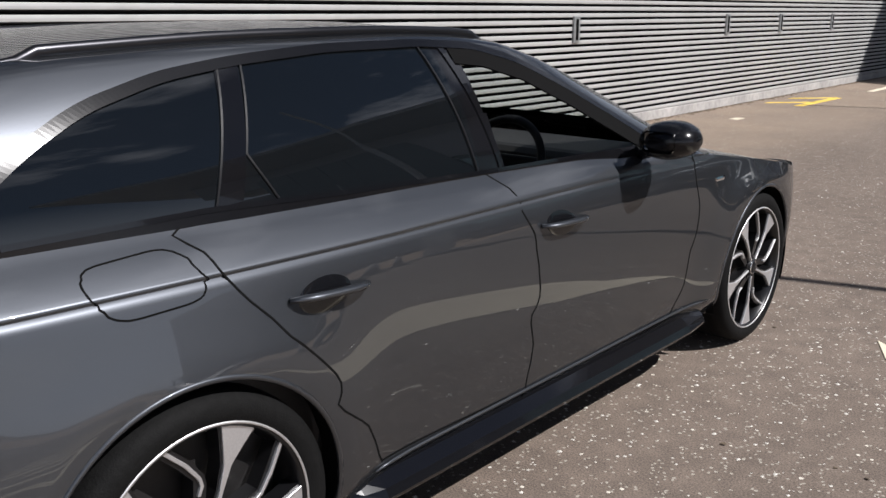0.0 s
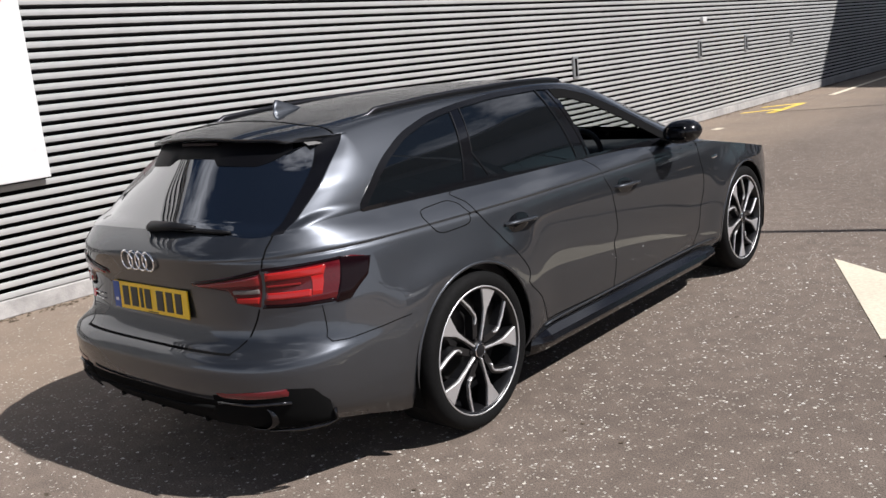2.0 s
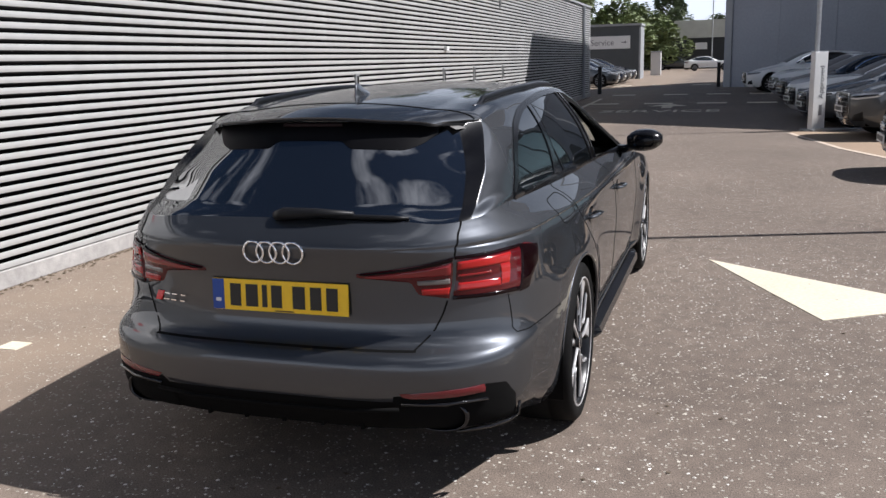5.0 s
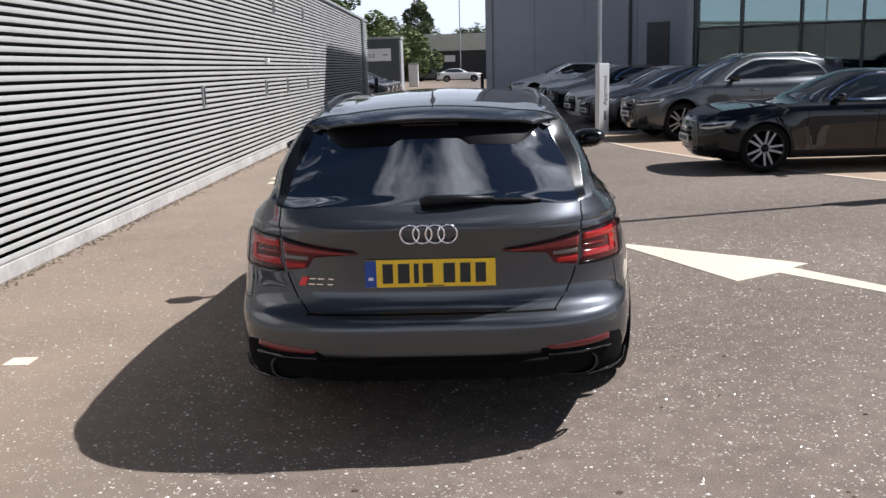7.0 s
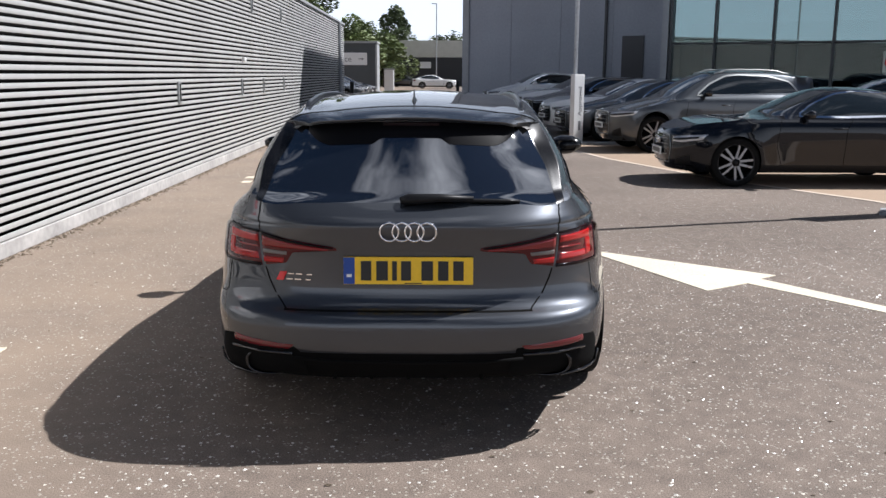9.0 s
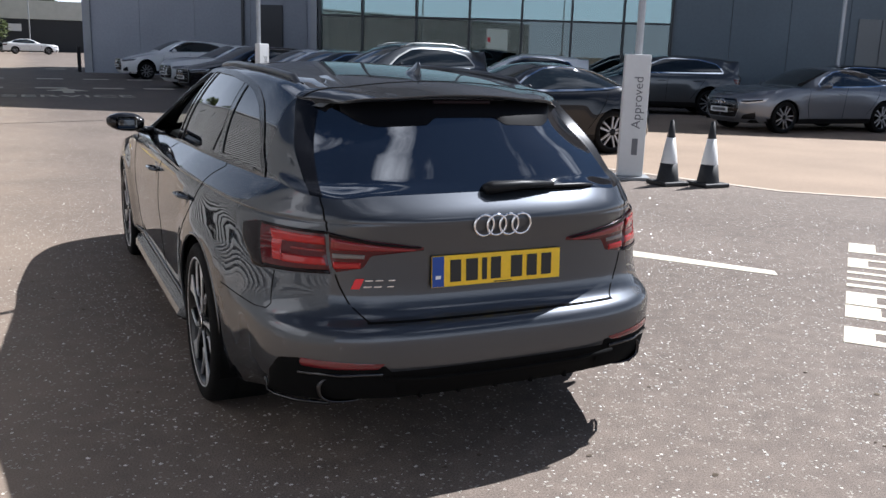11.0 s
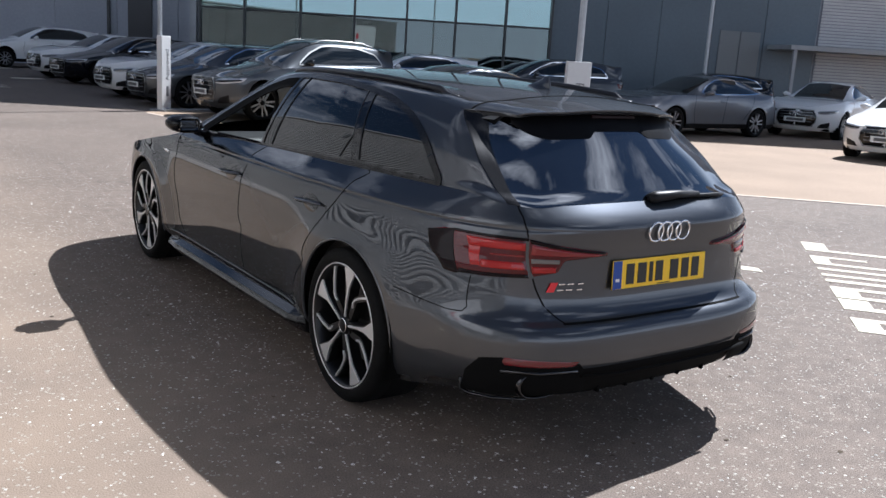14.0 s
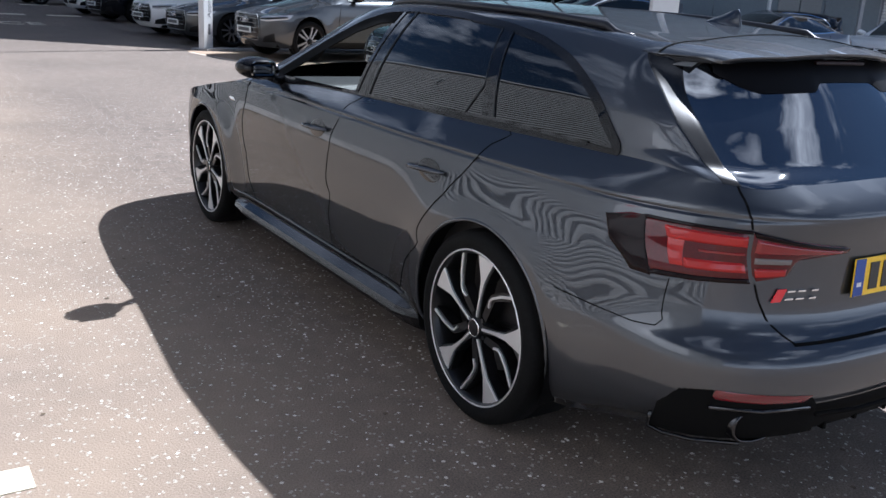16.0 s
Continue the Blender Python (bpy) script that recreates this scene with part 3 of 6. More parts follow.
def body_grid(shape, nr=60, ns=130, nf=44, levels=LEVELS, mirror=True):
    us = np.r_[np.linspace(0, 1, nr, endpoint=False), np.linspace(1, 2, ns, endpoint=False), np.linspace(2, 3, nf)]
    P = []
    for sgn, seq in ((-1, us[::-1]), (1, us[1:])):
        for u in seq:
            z = shape.zscale(u, np.array(levels))
            q = shape.low(u, z)
            q[:, 0] *= sgn
            P.append(q)
    P = np.array(P)
    # wheel arches: points inside the arch circle move out to its rim
    for c in (0.0, shape.base):
        dy, dz = P[..., 1] - c, P[..., 2] - shape.hub
        d = np.hypot(dy, dz)
        inside = (d < shape.arch) & (np.abs(P[..., 0]) > 0.5)
        deep = inside.copy()
        deep[1:-1, 1:-1] = inside[1:-1, 1:-1] & inside[:-2, 1:-1] & inside[2:, 1:-1] & inside[1:-1, :-2] & inside[1:-1, 2:] & \
            inside[:-2, :-2] & inside[2:, 2:] & inside[:-2, 2:] & inside[2:, :-2]
        edge = inside & ~deep
        k = np.where(edge, shape.arch / np.maximum(d, 1e-6), 1)
        P[..., 1] = np.where(edge, c + dy * k, P[..., 1])
        P[..., 2] = np.where(edge, shape.hub + dz * k, P[..., 2])
    return P


def in_arch(shape, c, pad=0.006):
    return abs(c[0]) > 0.5 and any(math.hypot(c[1] - q, c[2] - shape.hub) < shape.arch - pad for q in (0.0, shape.base))


def in_poly(y, z, poly):
    hit = False
    k = len(poly)
    for i in range(k):
        (y0, z0), (y1, z1) = poly[i], poly[i - 1]
        if (z0 > z) != (z1 > z) and y < (y1 - y0) * (z - z0) / (z1 - z0) + y0:
            hit = not hit
    return hit


def upper_grid(shape, ys_list, n):
    b = shape.belt(400)
    order = np.argsort(b[:, 1])
    ys, xs, zs = b[order, 1], b[order, 0], b[order, 2]
    G = []
    for y in ys_list:
        s = shape.section(y, ys, xs, zs, n)
        G.append(s + [(-p[0], p[1], p[2]) for p in s[-2::-1]])
    return np.array(G)


def upper_lookup(shape):
    b = shape.belt(400)
    order = np.argsort(b[:, 1])
    ys, xs, zs = b[order, 1], b[order, 0], b[order, 2]

    def at(y, z):
        """x and outward normal of the upper flank at (y, z) on the right side."""
        def xz(yy, zz):
            s = shape.section(yy, ys, xs, zs, (24, 8, 8))
            zz_ = np.array([p[2] for p in s[:33]])
            return float(np.interp(zz, zz_, [p[0] for p in s[:33]]))
        x = xz(y, z)
        e = 0.01
        n = np.array([1.0, -(xz(y + e, z) - xz(y - e, z)) / (2 * e), -(xz(y, z + e) - xz(y, z - e)) / (2 * e)])
        return x, n / np.linalg.norm(n)
    return at


def flank_strip(at, line, side, width, height, material, name, parent, steps=None, label=""):
    a = np.array(line, float)
    d = np.r_[0, np.cumsum(np.hypot(*np.diff(a, axis=0).T))]
    pts, nrm = [], []
    for t in np.linspace(0, d[-1], steps or max(8, int(d[-1] / 0.03))):
        y, z = float(np.interp(t, d, a[:, 0])), float(np.interp(t, d, a[:, 1]))
        x, n = at(y, z)
        pts.append((x * side, y, z))
        nrm.append((n[0] * side, n[1], n[2]))
    v, f = strip(pts, nrm, width, height)
    return under(mesh_object(name, v, f, material), parent, label)

# ---- the grey estate car ----
ESTATE = CarShape(
    rear=[(.18, -.93), (.26, -.965), (.34, -1.0), (.385, -1.005), (.45, -1.018), (.52, -1.02), (.548, -1.004), (.562, -.972), (.585, -.936), (.62, -.917),
          (.68, -.912), (.78, -.914), (.85, -.932), (.90, -.942), (.925, -.928), (.945, -.906), (.965, -.878), (.985, -.848)],
    front=[(.18, 3.60), (.30, 3.70), (.45, 3.735), (.60, 3.735), (.70, 3.71), (.78, 3.64), (.86, 3.52), (.99, 3.36)],
    width=[(.18, .800), (.23, .835), (.28, .866), (.33, .874), (.42, .884), (.55, .895), (.68, .899), (.78, .896), (.84, .891), (.872, .885), (.890, .880),
           (.897, .872), (.903, .876), (.925, .858), (.95, .831), (.985, .787), (1.01, .76)],
    roof=[(-.62, 1.312), (-.52, 1.330), (-.44, 1.343), (-.3, 1.358), (0.0, 1.379), (.45, 1.398),
          (.85, 1.402), (1.15, 1.396), (1.38, 1.376), (1.55, 1.336), (1.8, 1.246), (2.1, 1.112), (2.32, 1.005), (2.42, .968), (2.6, .930), (3.0, .848),
          (3.2, .802), (3.4, .744), (3.55, .702), (3.66, .678), (3.74, .66)],
    roof_half=[(-.62, .440), (-.55, .462), (-.45, .508), (-.3, .566), (0, .572), (.6, .592), (1.0, .595), (1.4, .575), (1.8, .60), (2.3, .66), (2.5, .60), (3.7, .45)],
    crown=[(-.62, .032), (-.52, .043), (-.44, .056), (-.3, .066), (0, .058), (1.0, .06), (1.4, .055), (1.9, .05), (2.4, .045), (3.7, .03)],
    top=[(0, .985), (.3, .979), (.45, .970), (.65, .978), (1.0, 1.0), (1.25, .993), (1.6, .970), (1.68, .948), (1.80, .908), (1.88, .868), (1.95, .824), (2.0, .787), (2.12, .738), (2.3, .704), (2.6, .682), (3.0, .665)],
    front_len=.62, taper=.066)
S = ESTATE
estate = tagged(empty("estate_car"), "dark grey metallic estate car parked alone, front window lowered", "car")
UX = lambda x, z: S.u_at("x", x, z)
UY = lambda y, z: S.u_at("y", y, z)

GATE = smooth_table([(.5, .47), (.565, .492), (.60, .530), (.66, .565), (.75, .592), (.85, .606), (.93, .612), (.99, .614)])
REAR_SHUT = [(.09, 1.0), (.11, .90), (.16, .83), (.25, .73), (.37, .58), (.46, .45), (.53, .31)]
B_SHUT = [(1.05, .98), (1.10, .89), (1.155, .81), (1.185, .66), (1.18, .45), (1.165, .27)]
FRONT_SHUT = [(2.17, .93), (2.20, .80), (2.22, .6), (2.18, .4), (2.08, .27)]


def on(line, z):
    pts = sorted((q, p) for p, q in line)
    return float(np.interp(z, [p[0] for p in pts], [p[1] for p in pts]))


def body_key(c, i, j):
    if in_arch(S, c):
        return None
    x, y, z = c
    side = "r" if x > 0 else "l"
    if y < -0.60 and abs(x) < GATE(z) and z > .563:
        return "gate"
    if y < -.30 and z < .563:
        return "valance" if z < .405 and abs(x) < .70 and y < -.7 else "bumper"
    if z < .27 and .3 < y < 2.5:
        return "sill_" + side
    if y < on(REAR_SHUT, z):
        return "quarter_" + side
    if y < on(B_SHUT, z):
        return "rdoor_" + side
    if y < on(FRONT_SHUT, z):
        return "fdoor_" + side
    if y < 3.25:
        return "wing_" + side
    return "front"


names = {"gate": ("tailgate", GREY), "valance": ("diffuser", MATT_BLACK), "bumper": ("rear_bumper", GREY), "front": ("front_bumper", GREY)}
for q in "lr":
    names.update({"sill_" + q: ("sill", GREY), "quarter_" + q: ("quarter_panel", GREY), "rdoor_" + q: ("rear_door", GREY), "fdoor_" + q: ("front_door", GREY),
                  "wing_" + q: ("front_wing", GREY)})
skin = body_grid(S)
# the foot of the rear bumper rises from the arches to the tail
low_ = (skin[..., 1] < -.36) & (skin[..., 2] < .385)
foot = np.interp(-skin[..., 1], [.36, .55, .72], [.20, .245, .276])
skin[..., 2] = np.where(low_, foot + (skin[..., 2] - .20) * (.385 - foot) / .185, skin[..., 2])
shell = split_grid(skin, body_key, names, estate, labels={"valance": "matt black rear diffuser"})

# upper skin: side frames, glass, roof, bonnet
DLO = rounded([(-.425, .995), (-.325, 1.085), (-.215, 1.165), (-.06, 1.24), (.14, 1.292), (.34, 1.318), (.62, 1.338), (.97, 1.342), (1.22, 1.328), (1.42, 1.28), (1.62, 1.19), (1.84, 1.07), (2.02, .962),
               (1.9, .957), (1.0, .975), (.15, 1.005)], .062, 6)
at_front = upper_lookup(S)
YB = -.30
ys_up = np.r_[np.linspace(-.306, 2.3, 190), np.linspace(2.32, 3.72, 60)]
G = upper_grid(S, ys_up, (40, 8, 22))


def resample(curve, edge, trim, counts):
    """Points of a curve, evenly spaced from the middle to x = edge, over the trim's width beside it, and on to the end."""
    c = np.asarray(curve, float)
    d = np.r_[0, np.cumsum(np.linalg.norm(np.diff(c, axis=0), axis=1))]
    m_ = float(np.interp(edge, c[:, 0], d))
    n0, n1, n2 = counts
    t = np.r_[np.linspace(0, m_, n0, endpoint=False), np.linspace(m_, m_ + trim, n1, endpoint=False), np.linspace(m_ + trim, d[-1], n2 + 1)]
    return np.stack([np.interp(t, d, c[:, k]) for k in range(c.shape[1])], -1)


# the back of the cabin: outlines by height, from the curved rear glass over its dark trim into the side pillars
REAR_LINE = smooth_table([(.96, -.868), (.985, -.848), (1.05, -.788), (1.165, -.678), (1.285, -.562), (1.31, -.538)])
EDGE_X = smooth_table([(.96, .612), (.985, .606), (1.10, .582), (1.188, .540), (1.31, .488)])
EDGE_Y = smooth_table([(.96, -.775), (.985, -.745), (1.10, -.592), (1.188, -.470), (1.31, -.385)])
TRIM_X = smooth_table([(.96, .646), (.985, .642), (1.10, .641), (1.188, .614), (1.271, .577), (1.31, .556)])
TRIM_Y = smooth_table([(.96, -.735), (.985, -.710), (1.10, -.562), (1.188, -.448), (1.271, -.340), (1.31, -.310)])
N1, NT, N2, NR = 26, 10, 28, 40
COLS = (N1, NT, N2)
u_end = UY(YB, .99)
belt_u = np.linspace(0, u_end, 300)
belt_line = S.low(belt_u, S.top(belt_u))
# roof spoiler: the roof carried on over the glass, drooping to its ends
EXT = upper_grid(S, np.linspace(-.606, -.303, 24), (1, 8, 22))[:, 1:-1]
EXT[..., 1] += .13 * (np.abs(EXT[..., 0]) / .5) ** 3 * ((-.303 - EXT[..., 1]) / .303) ** 2
mid_ = EXT.shape[1] // 2
rim_poly = np.concatenate([EXT[0, mid_::-1], EXT[1:, 0]])
zr_at = lambda y: float(S.roof(y)) - float(S.crown(y))
rim_len = np.r_[0, np.cumsum(np.linalg.norm(np.diff(rim_poly, axis=0), axis=1))]
rim_trim = float(np.interp(-.338, rim_poly[mid_:, 1], rim_len[mid_:])) - float(np.interp(.41, rim_poly[:, 0], rim_len))
top_rim = resample(rim_poly, .41, rim_trim, COLS)
low_rim = top_rim.copy()
low_rim[:, 2] -= .003 + .010 * np.clip((-.44 - top_rim[:, 1]) / .08, 0, 1)
z_top = np.minimum(low_rim[:, 2] - .001, 1.300)
z_top[-1] = zr_at(YB)
belt_cols = resample(belt_line, .606, .05, COLS)
nominal, zn = [], np.linspace(.96, 1.31, 71)
for z in zn:
    x0, nf = at_front(YB, z)[0], at_front(YB + .02, z)[1]
    xe, ye, xt, yt, yc = (float(q(z)) for q in (EDGE_X, EDGE_Y, TRIM_X, TRIM_Y, REAR_LINE))
    tg = np.linspace(0, 1, N1, endpoint=False)
    glass = np.stack([xe * tg, yc + (ye - yc) * tg ** 2.6], -1)
    ge = np.array([xe, ye])
    gt = np.array([xt, yt])
    tt = np.linspace(0, 1, NT, endpoint=False)[:, None]
    band = ge + (gt - ge) * tt
    end = np.array([x0, YB])
    span = np.linalg.norm(end - gt)
    d0 = (end - gt) / span + np.array([.10, 0.0])
    d0 /= np.linalg.norm(d0)
    d1 = np.array([-nf[1] / nf[0], 1.0])
    d1 /= np.linalg.norm(d1)
    c0, c1 = gt + d0 * span * .33, end - d1 * span * .45
    tp = np.linspace(0, 1, N2 + 1)[:, None]
    pillar = (1 - tp) ** 3 * gt + 3 * tp * (1 - tp) ** 2 * c0 + 3 * tp * tp * (1 - tp) * c1 + tp ** 3 * end
    row = np.concatenate([glass, band, pillar])
    k = min(1.0, max(0.0, (z - .985) / .04))
    k = k * k * (3 - 2 * k)
    ky = (YB - yc) / (YB - belt_line[0, 1])
    low = np.stack([belt_cols[:, 0] * x0 / belt_cols[-1, 0], YB - (YB - belt_cols[:, 1]) * ky], -1)
    nominal.append(low + (row - low) * k)
nominal = np.array(nominal)
half_back = []
for frac in np.linspace(0, 1, NR):
    w_ = min(1.0, frac / .65)
    w_ = w_ * w_ * (3 - 2 * w_)
    zk = .985 + (z_top - .985) * frac
    q = np.array([(np.interp(z, zn, nominal[:, k, 0]), np.interp(z, zn, nominal[:, k, 1]), z) for k, z in enumerate(zk)])
    q[:, 2] += (belt_cols[:, 2] - .985) * (1 - w_)
    half_back.append(q)
half_back = np.concatenate([np.array(half_back), low_rim[None], top_rim[None]])
BACK = np.concatenate([half_back[:, :0:-1] * np.array([-1, 1, 1]), half_back], 1)


def at(y, z):
    """x and outward normal of the upper flank at (y, z) on the right side, pillars included."""
    if y >= YB:
        return at_front(y, z)

    def xz(yy, zz):
        rows = half_back[:NR, N1:]
        zs = [float(np.interp(yy, r[:, 1], r[:, 2])) for r in rows]
        return float(np.interp(zz, zs, [float(np.interp(yy, r[:, 1], r[:, 0])) for r in rows]))
    e = .008
    n = np.array([1.0, -(xz(y + e, z) - xz(y - e, z)) / (2 * e), -(xz(y, z + e) - xz(y, z - e)) / (2 * e)])
    return xz(y, z), n / np.linalg.norm(n)


def glass_at(x, z):
    """A point of the rear glass."""
    ys = [float(np.interp(abs(x), r[:, 0], r[:, 1])) for r in half_back[:NR]]
    zs = [float(np.interp(abs(x), r[:, 0], r[:, 2])) for r in half_back[:NR]]
    return (x, float(np.interp(z, zs, ys)), z)


def upper_key(c, i, j):
    x, y, z = c
    ax, side = abs(x), "r" if x > 0 else "l"
    col = min(j, G.shape[1] - 2 - j)
    if y > 2.33:
        return "bonnet"
    if col < 44 and in_poly(y, z, DLO):
        lean = .12 * (z - .98)
        if y < .20 + (z - 1.0) * .37:
            return "qglass_" + side
        if y < 1.03 - lean * .2:
            return "rglass_" + side
        if y < 1.125 - lean * .2:
            return "bpillar_" + side
        return None
    if y > 1.43 and ax < float(S.roof_half(y)) - .05 and z > float(np.interp(y, ys_up, G[:, 40, 2])) - .02:
        return "windscreen"
    if col >= 44:
        return "roof"
    return "frame_" + side


def back_key(c, i, j):
    col = abs(j - (N1 + NT + N2) + .5) - .5
    side = "r" if c[0] > 0 else "l"
    if i >= NR:
        return "spoiler"
    if i == NR - 1:
        return "spoiler_under"
    if col < N1:
        return "rearglass"
    if col < N1 + NT:
        return "gtrim_" + side
    return ("qglass_" if in_poly(c[1], c[2], DLO) else "frame_") + side


names = {"bonnet": ("bonnet", GREY), "windscreen": ("windscreen", CLEAR), "rearglass": ("rear_glass", REAR_GLASS), "roof": ("roof", GREY),
         "spoiler": ("roof_spoiler", GREY), "spoiler_under": ("spoiler_underside", SATIN_BLACK)}
for q in "lr":
    names.update({"qglass_" + q: ("quarter_glass", PRIVACY), "rglass_" + q: ("rear_door_glass", PRIVACY), "bpillar_" + q: ("door_pillar", GLOSS_BLACK),
                  "frame_" + q: ("side_frame", GREY), "gtrim_" + q: ("glass_side_trim", TRIM_BLACK)})
tinted = {"rearglass": "dark tinted rear glass", "qglass_l": "dark tinted glass", "qglass_r": "dark tinted glass", "rglass_l": "dark tinted glass", "rglass_r": "dark tinted glass"}
pieces = {}
for grid, key, turn_ in ((G, upper_key, False), (BACK, back_key, True), (EXT, lambda c, i, j: "spoiler", False)):
    for k, (v, f, n) in grid_pieces(grid, key, turn_).items():
        if k in pieces:
            o = len(pieces[k][0])
            pieces[k] = (np.r_[pieces[k][0], v], pieces[k][1] + [tuple(a_ + o for a_ in q) for q in f], np.r_[pieces[k][2], n])
        else:
            pieces[k] = (v, f, n)
for k, (v, f, n) in pieces.items():
    under(mesh_object(names[k][0], v, f, names[k][1], True, n), estate, tinted.get(k, ""))
# joints of the spoiler and the tailgate frame
v, f = strip([(x, -.355, z) for x, z in ((p[0], p[2] + .0005) for p in upper_grid(S, [-.355], (1, 8, 22))[0][1:-1])], [(p[0] * .3, 0, 1) for p in upper_grid(S, [-.355], (1, 8, 22))[0][1:-1]], .005, .0015)
under(mesh_object("spoiler_gap", v, f, MATT_BLACK), estate)

for side in (1, -1):
    loop = DLO[40:] + DLO[:41]
    flank_strip(at, loop, side, .030, .005, TRIM_BLACK, "window_trim", estate, 420, "black window trim")
    flank_strip(at, [(-.28, 1.010), (.15, 1.017), (1.0, .987), (1.9, .969)], side, .012, .007, GLOSS_BLACK, "belt_seal", estate, 60)
    flank_strip(at, [(.20, 1.01), (.315, 1.312)], side, .06, .003, GLOSS_BLACK, "window_pillar", estate, 14)
    flank_strip(at, [(.165, 1.012), (.29, 1.308)], side, .005, .0045, DARK_ALLOY, "pillar_seam", estate, 14)
    flank_strip(at, [(.335, 1.008), (.275, 1.12), (.355, 1.312)], side, .005, .004, DARK_ALLOY, "glass_divider", estate, 14)
    flank_strip(at, [(1.02, .985), (.965, 1.335)], side, .007, .005, DARK_ALLOY, "pillar_seam", estate, 14)
    flank_strip(at, [(1.13, .978), (1.06, 1.338)], side, .022, .004, GLOSS_BLACK, "window_guide", estate, 14)
    flank_strip(at, [(1.09, 1.312), (1.22, 1.298), (1.40, 1.248), (1.59, 1.160), (1.80, 1.045), (1.93, .975)], side, .078, .003, MATT_BLACK, "window_channel", estate, 60)
    # shut lines
    seam(S, [(UY(y, z), z) for y, z in REAR_SHUT], side, parent=estate)
    seam(S, [(UY(y, z), z) for y, z in B_SHUT], side, parent=estate)
    seam(S, [(UY(y, z), z) for y, z in FRONT_SHUT], side, parent=estate)
    seam(S, [(UY(.53, .315), .315), (UY(1.1, .30), .30), (UY(2.1, .275), .275)], side, parent=estate)
    seam(S, [(UX(float(GATE(z)), z), z) for z in (.565, .585, .62, .68, .72)], side, .006, parent=estate)
    seam(S, [(UX(float(GATE(z)), z), z) for z in (.87, .90, .94, .975)], side, .006, parent=estate)
    seam(S, [(UY(-.37, .60), .60), (UY(-.5, .588), .588), (UY(-.64, .578), .578), (UY(-.70, .582), .582), (UY(-.71, .60), .60), (UY(-.70, .714), .714)],
         side, .0035, parent=estate)
    # fuel flap on the driver's side
    if side > 0:
        flap = rounded([(-.19, .955), (.045, .968), (.075, .865), (-.15, .855)], .06, 5)
        seam(S, [(UY(y, z), z) for y, z in flap + [flap[0]]], 1, .004, 70, "fuel_flap_gap", estate)
    # wheel arch lip and liner
    for c in (0.0, S.base):
        pts = []
        for a in np.linspace(-22, 202, 60):
            y, z = c + (S.arch - .002) * math.cos(radians(a)), S.hub + (S.arch - .002) * math.sin(radians(a))
            z = max(z, .21)
            p = S.low(UY(y, z), z)
            pts.append((side * (p[0] - .004), y, z))
        v, f = tube(pts, .008, 6)
        under(mesh_object("arch_lip", v, f, GREY, True), estate)
        v, f = [], []
        for a in np.linspace(-25, 205, 40):
            y, z = c + (S.arch + .012) * math.cos(radians(a)), S.hub + (S.arch + .012) * math.sin(radians(a))
            v += [(side * .89, y, max(z, .2)), (side * .55, y, max(z, .2))]
        f = [(2 * i, 2 * i + 1, 2 * i + 3, 2 * i + 2) for i in range(39)]
        k = len(v)
        v += [(side * .55, c, S.hub)]
        f += [(2 * i + 1, 2 * i + 3, k) for i in range(39)]
        under(mesh_object("arch_liner", v, f, MATT_BLACK), estate)
        wheel(estate, .893, c, side, turn=(31 if c else -22 if side > 0 else 8))
    # side skirt blade
    prof = [(.845, .275), (.872, .272), (.905, .245), (.918, .222), (.915, .212), (.885, .205), (.86, .165), (.80, .15), (.78, .20)]
    v, f = [], []
    stations = [.40, .46, .52, .7, 1.0, 1.4, 1.8, 2.2, 2.36, 2.42]
    for s_, y in enumerate(stations):
        k = {0: .55, 1: .85, 8: .85, 9: .5}.get(s_, 1.0)
        for x, z in prof:
            v.append((side * (.80 + (x - .80) * k), y, z - .012 * (y - .4) / 2))
    n_ = len(prof)
    for i in range(len(stations) - 1):
        for j in range(n_ - 1):
            f.append((i * n_ + j, i * n_ + j + 1, (i + 1) * n_ + j + 1, (i + 1) * n_ + j))
    f += [tuple(range(n_)), tuple(range((len(stations) - 1) * n_, len(stations) * n_))]
    under(mesh_object("side_skirt", v, f, GLOSS_BLACK, False), estate, "gloss black side skirt blade")
    v, f = tube([S.skin(UY(y, .296), .296, side, .003) for y in np.linspace(.50, 2.38, 30)], [.003] + [.006] * 28 + [.003], 8)
    under(mesh_object("sill_crease", v, f, GREY, True), estate)
    # door handles over their cups
    for y0 in (.365, 1.31):
        zc = .812
        cup = []
        for k in range(20):
            a = 2 * math.pi * k / 20
            cup.append((UY(y0 - .012 + .078 * math.cos(a), zc), zc - .002 + .040 * math.sin(a)))
        top = [(q[0], q[1]) for q in cup[:11]]
        bot = [(q[0], q[1]) for q in [cup[0]] + cup[:9:-1]]
        v, f = ruled_patch(S, top, bot, side, .004, .0035, 4, 14)
        # shade of the body-coloured hollow put into gloss black
        under(mesh_object("handle_cup", v, f, GLOSS_BLACK, True), estate)
        pts, rad = [], []
        for t in np.linspace(-1, 1, 13):
            y = y0 + .115 * t
            pts.append(S.skin(UY(y, zc), zc + .004 * t * -1, side, .030 * (1 - t ** 4) + .002))
            rad.append(.0155 * (1 - .35 * t ** 4))
        v, f = tube(pts, rad, 10, .62)
        under(mesh_object("door_handle", v, f, GREY, True), estate)
    # mirror
    mir = empty("door_mirror")
    mir.parent = estate
    v, f = [], []
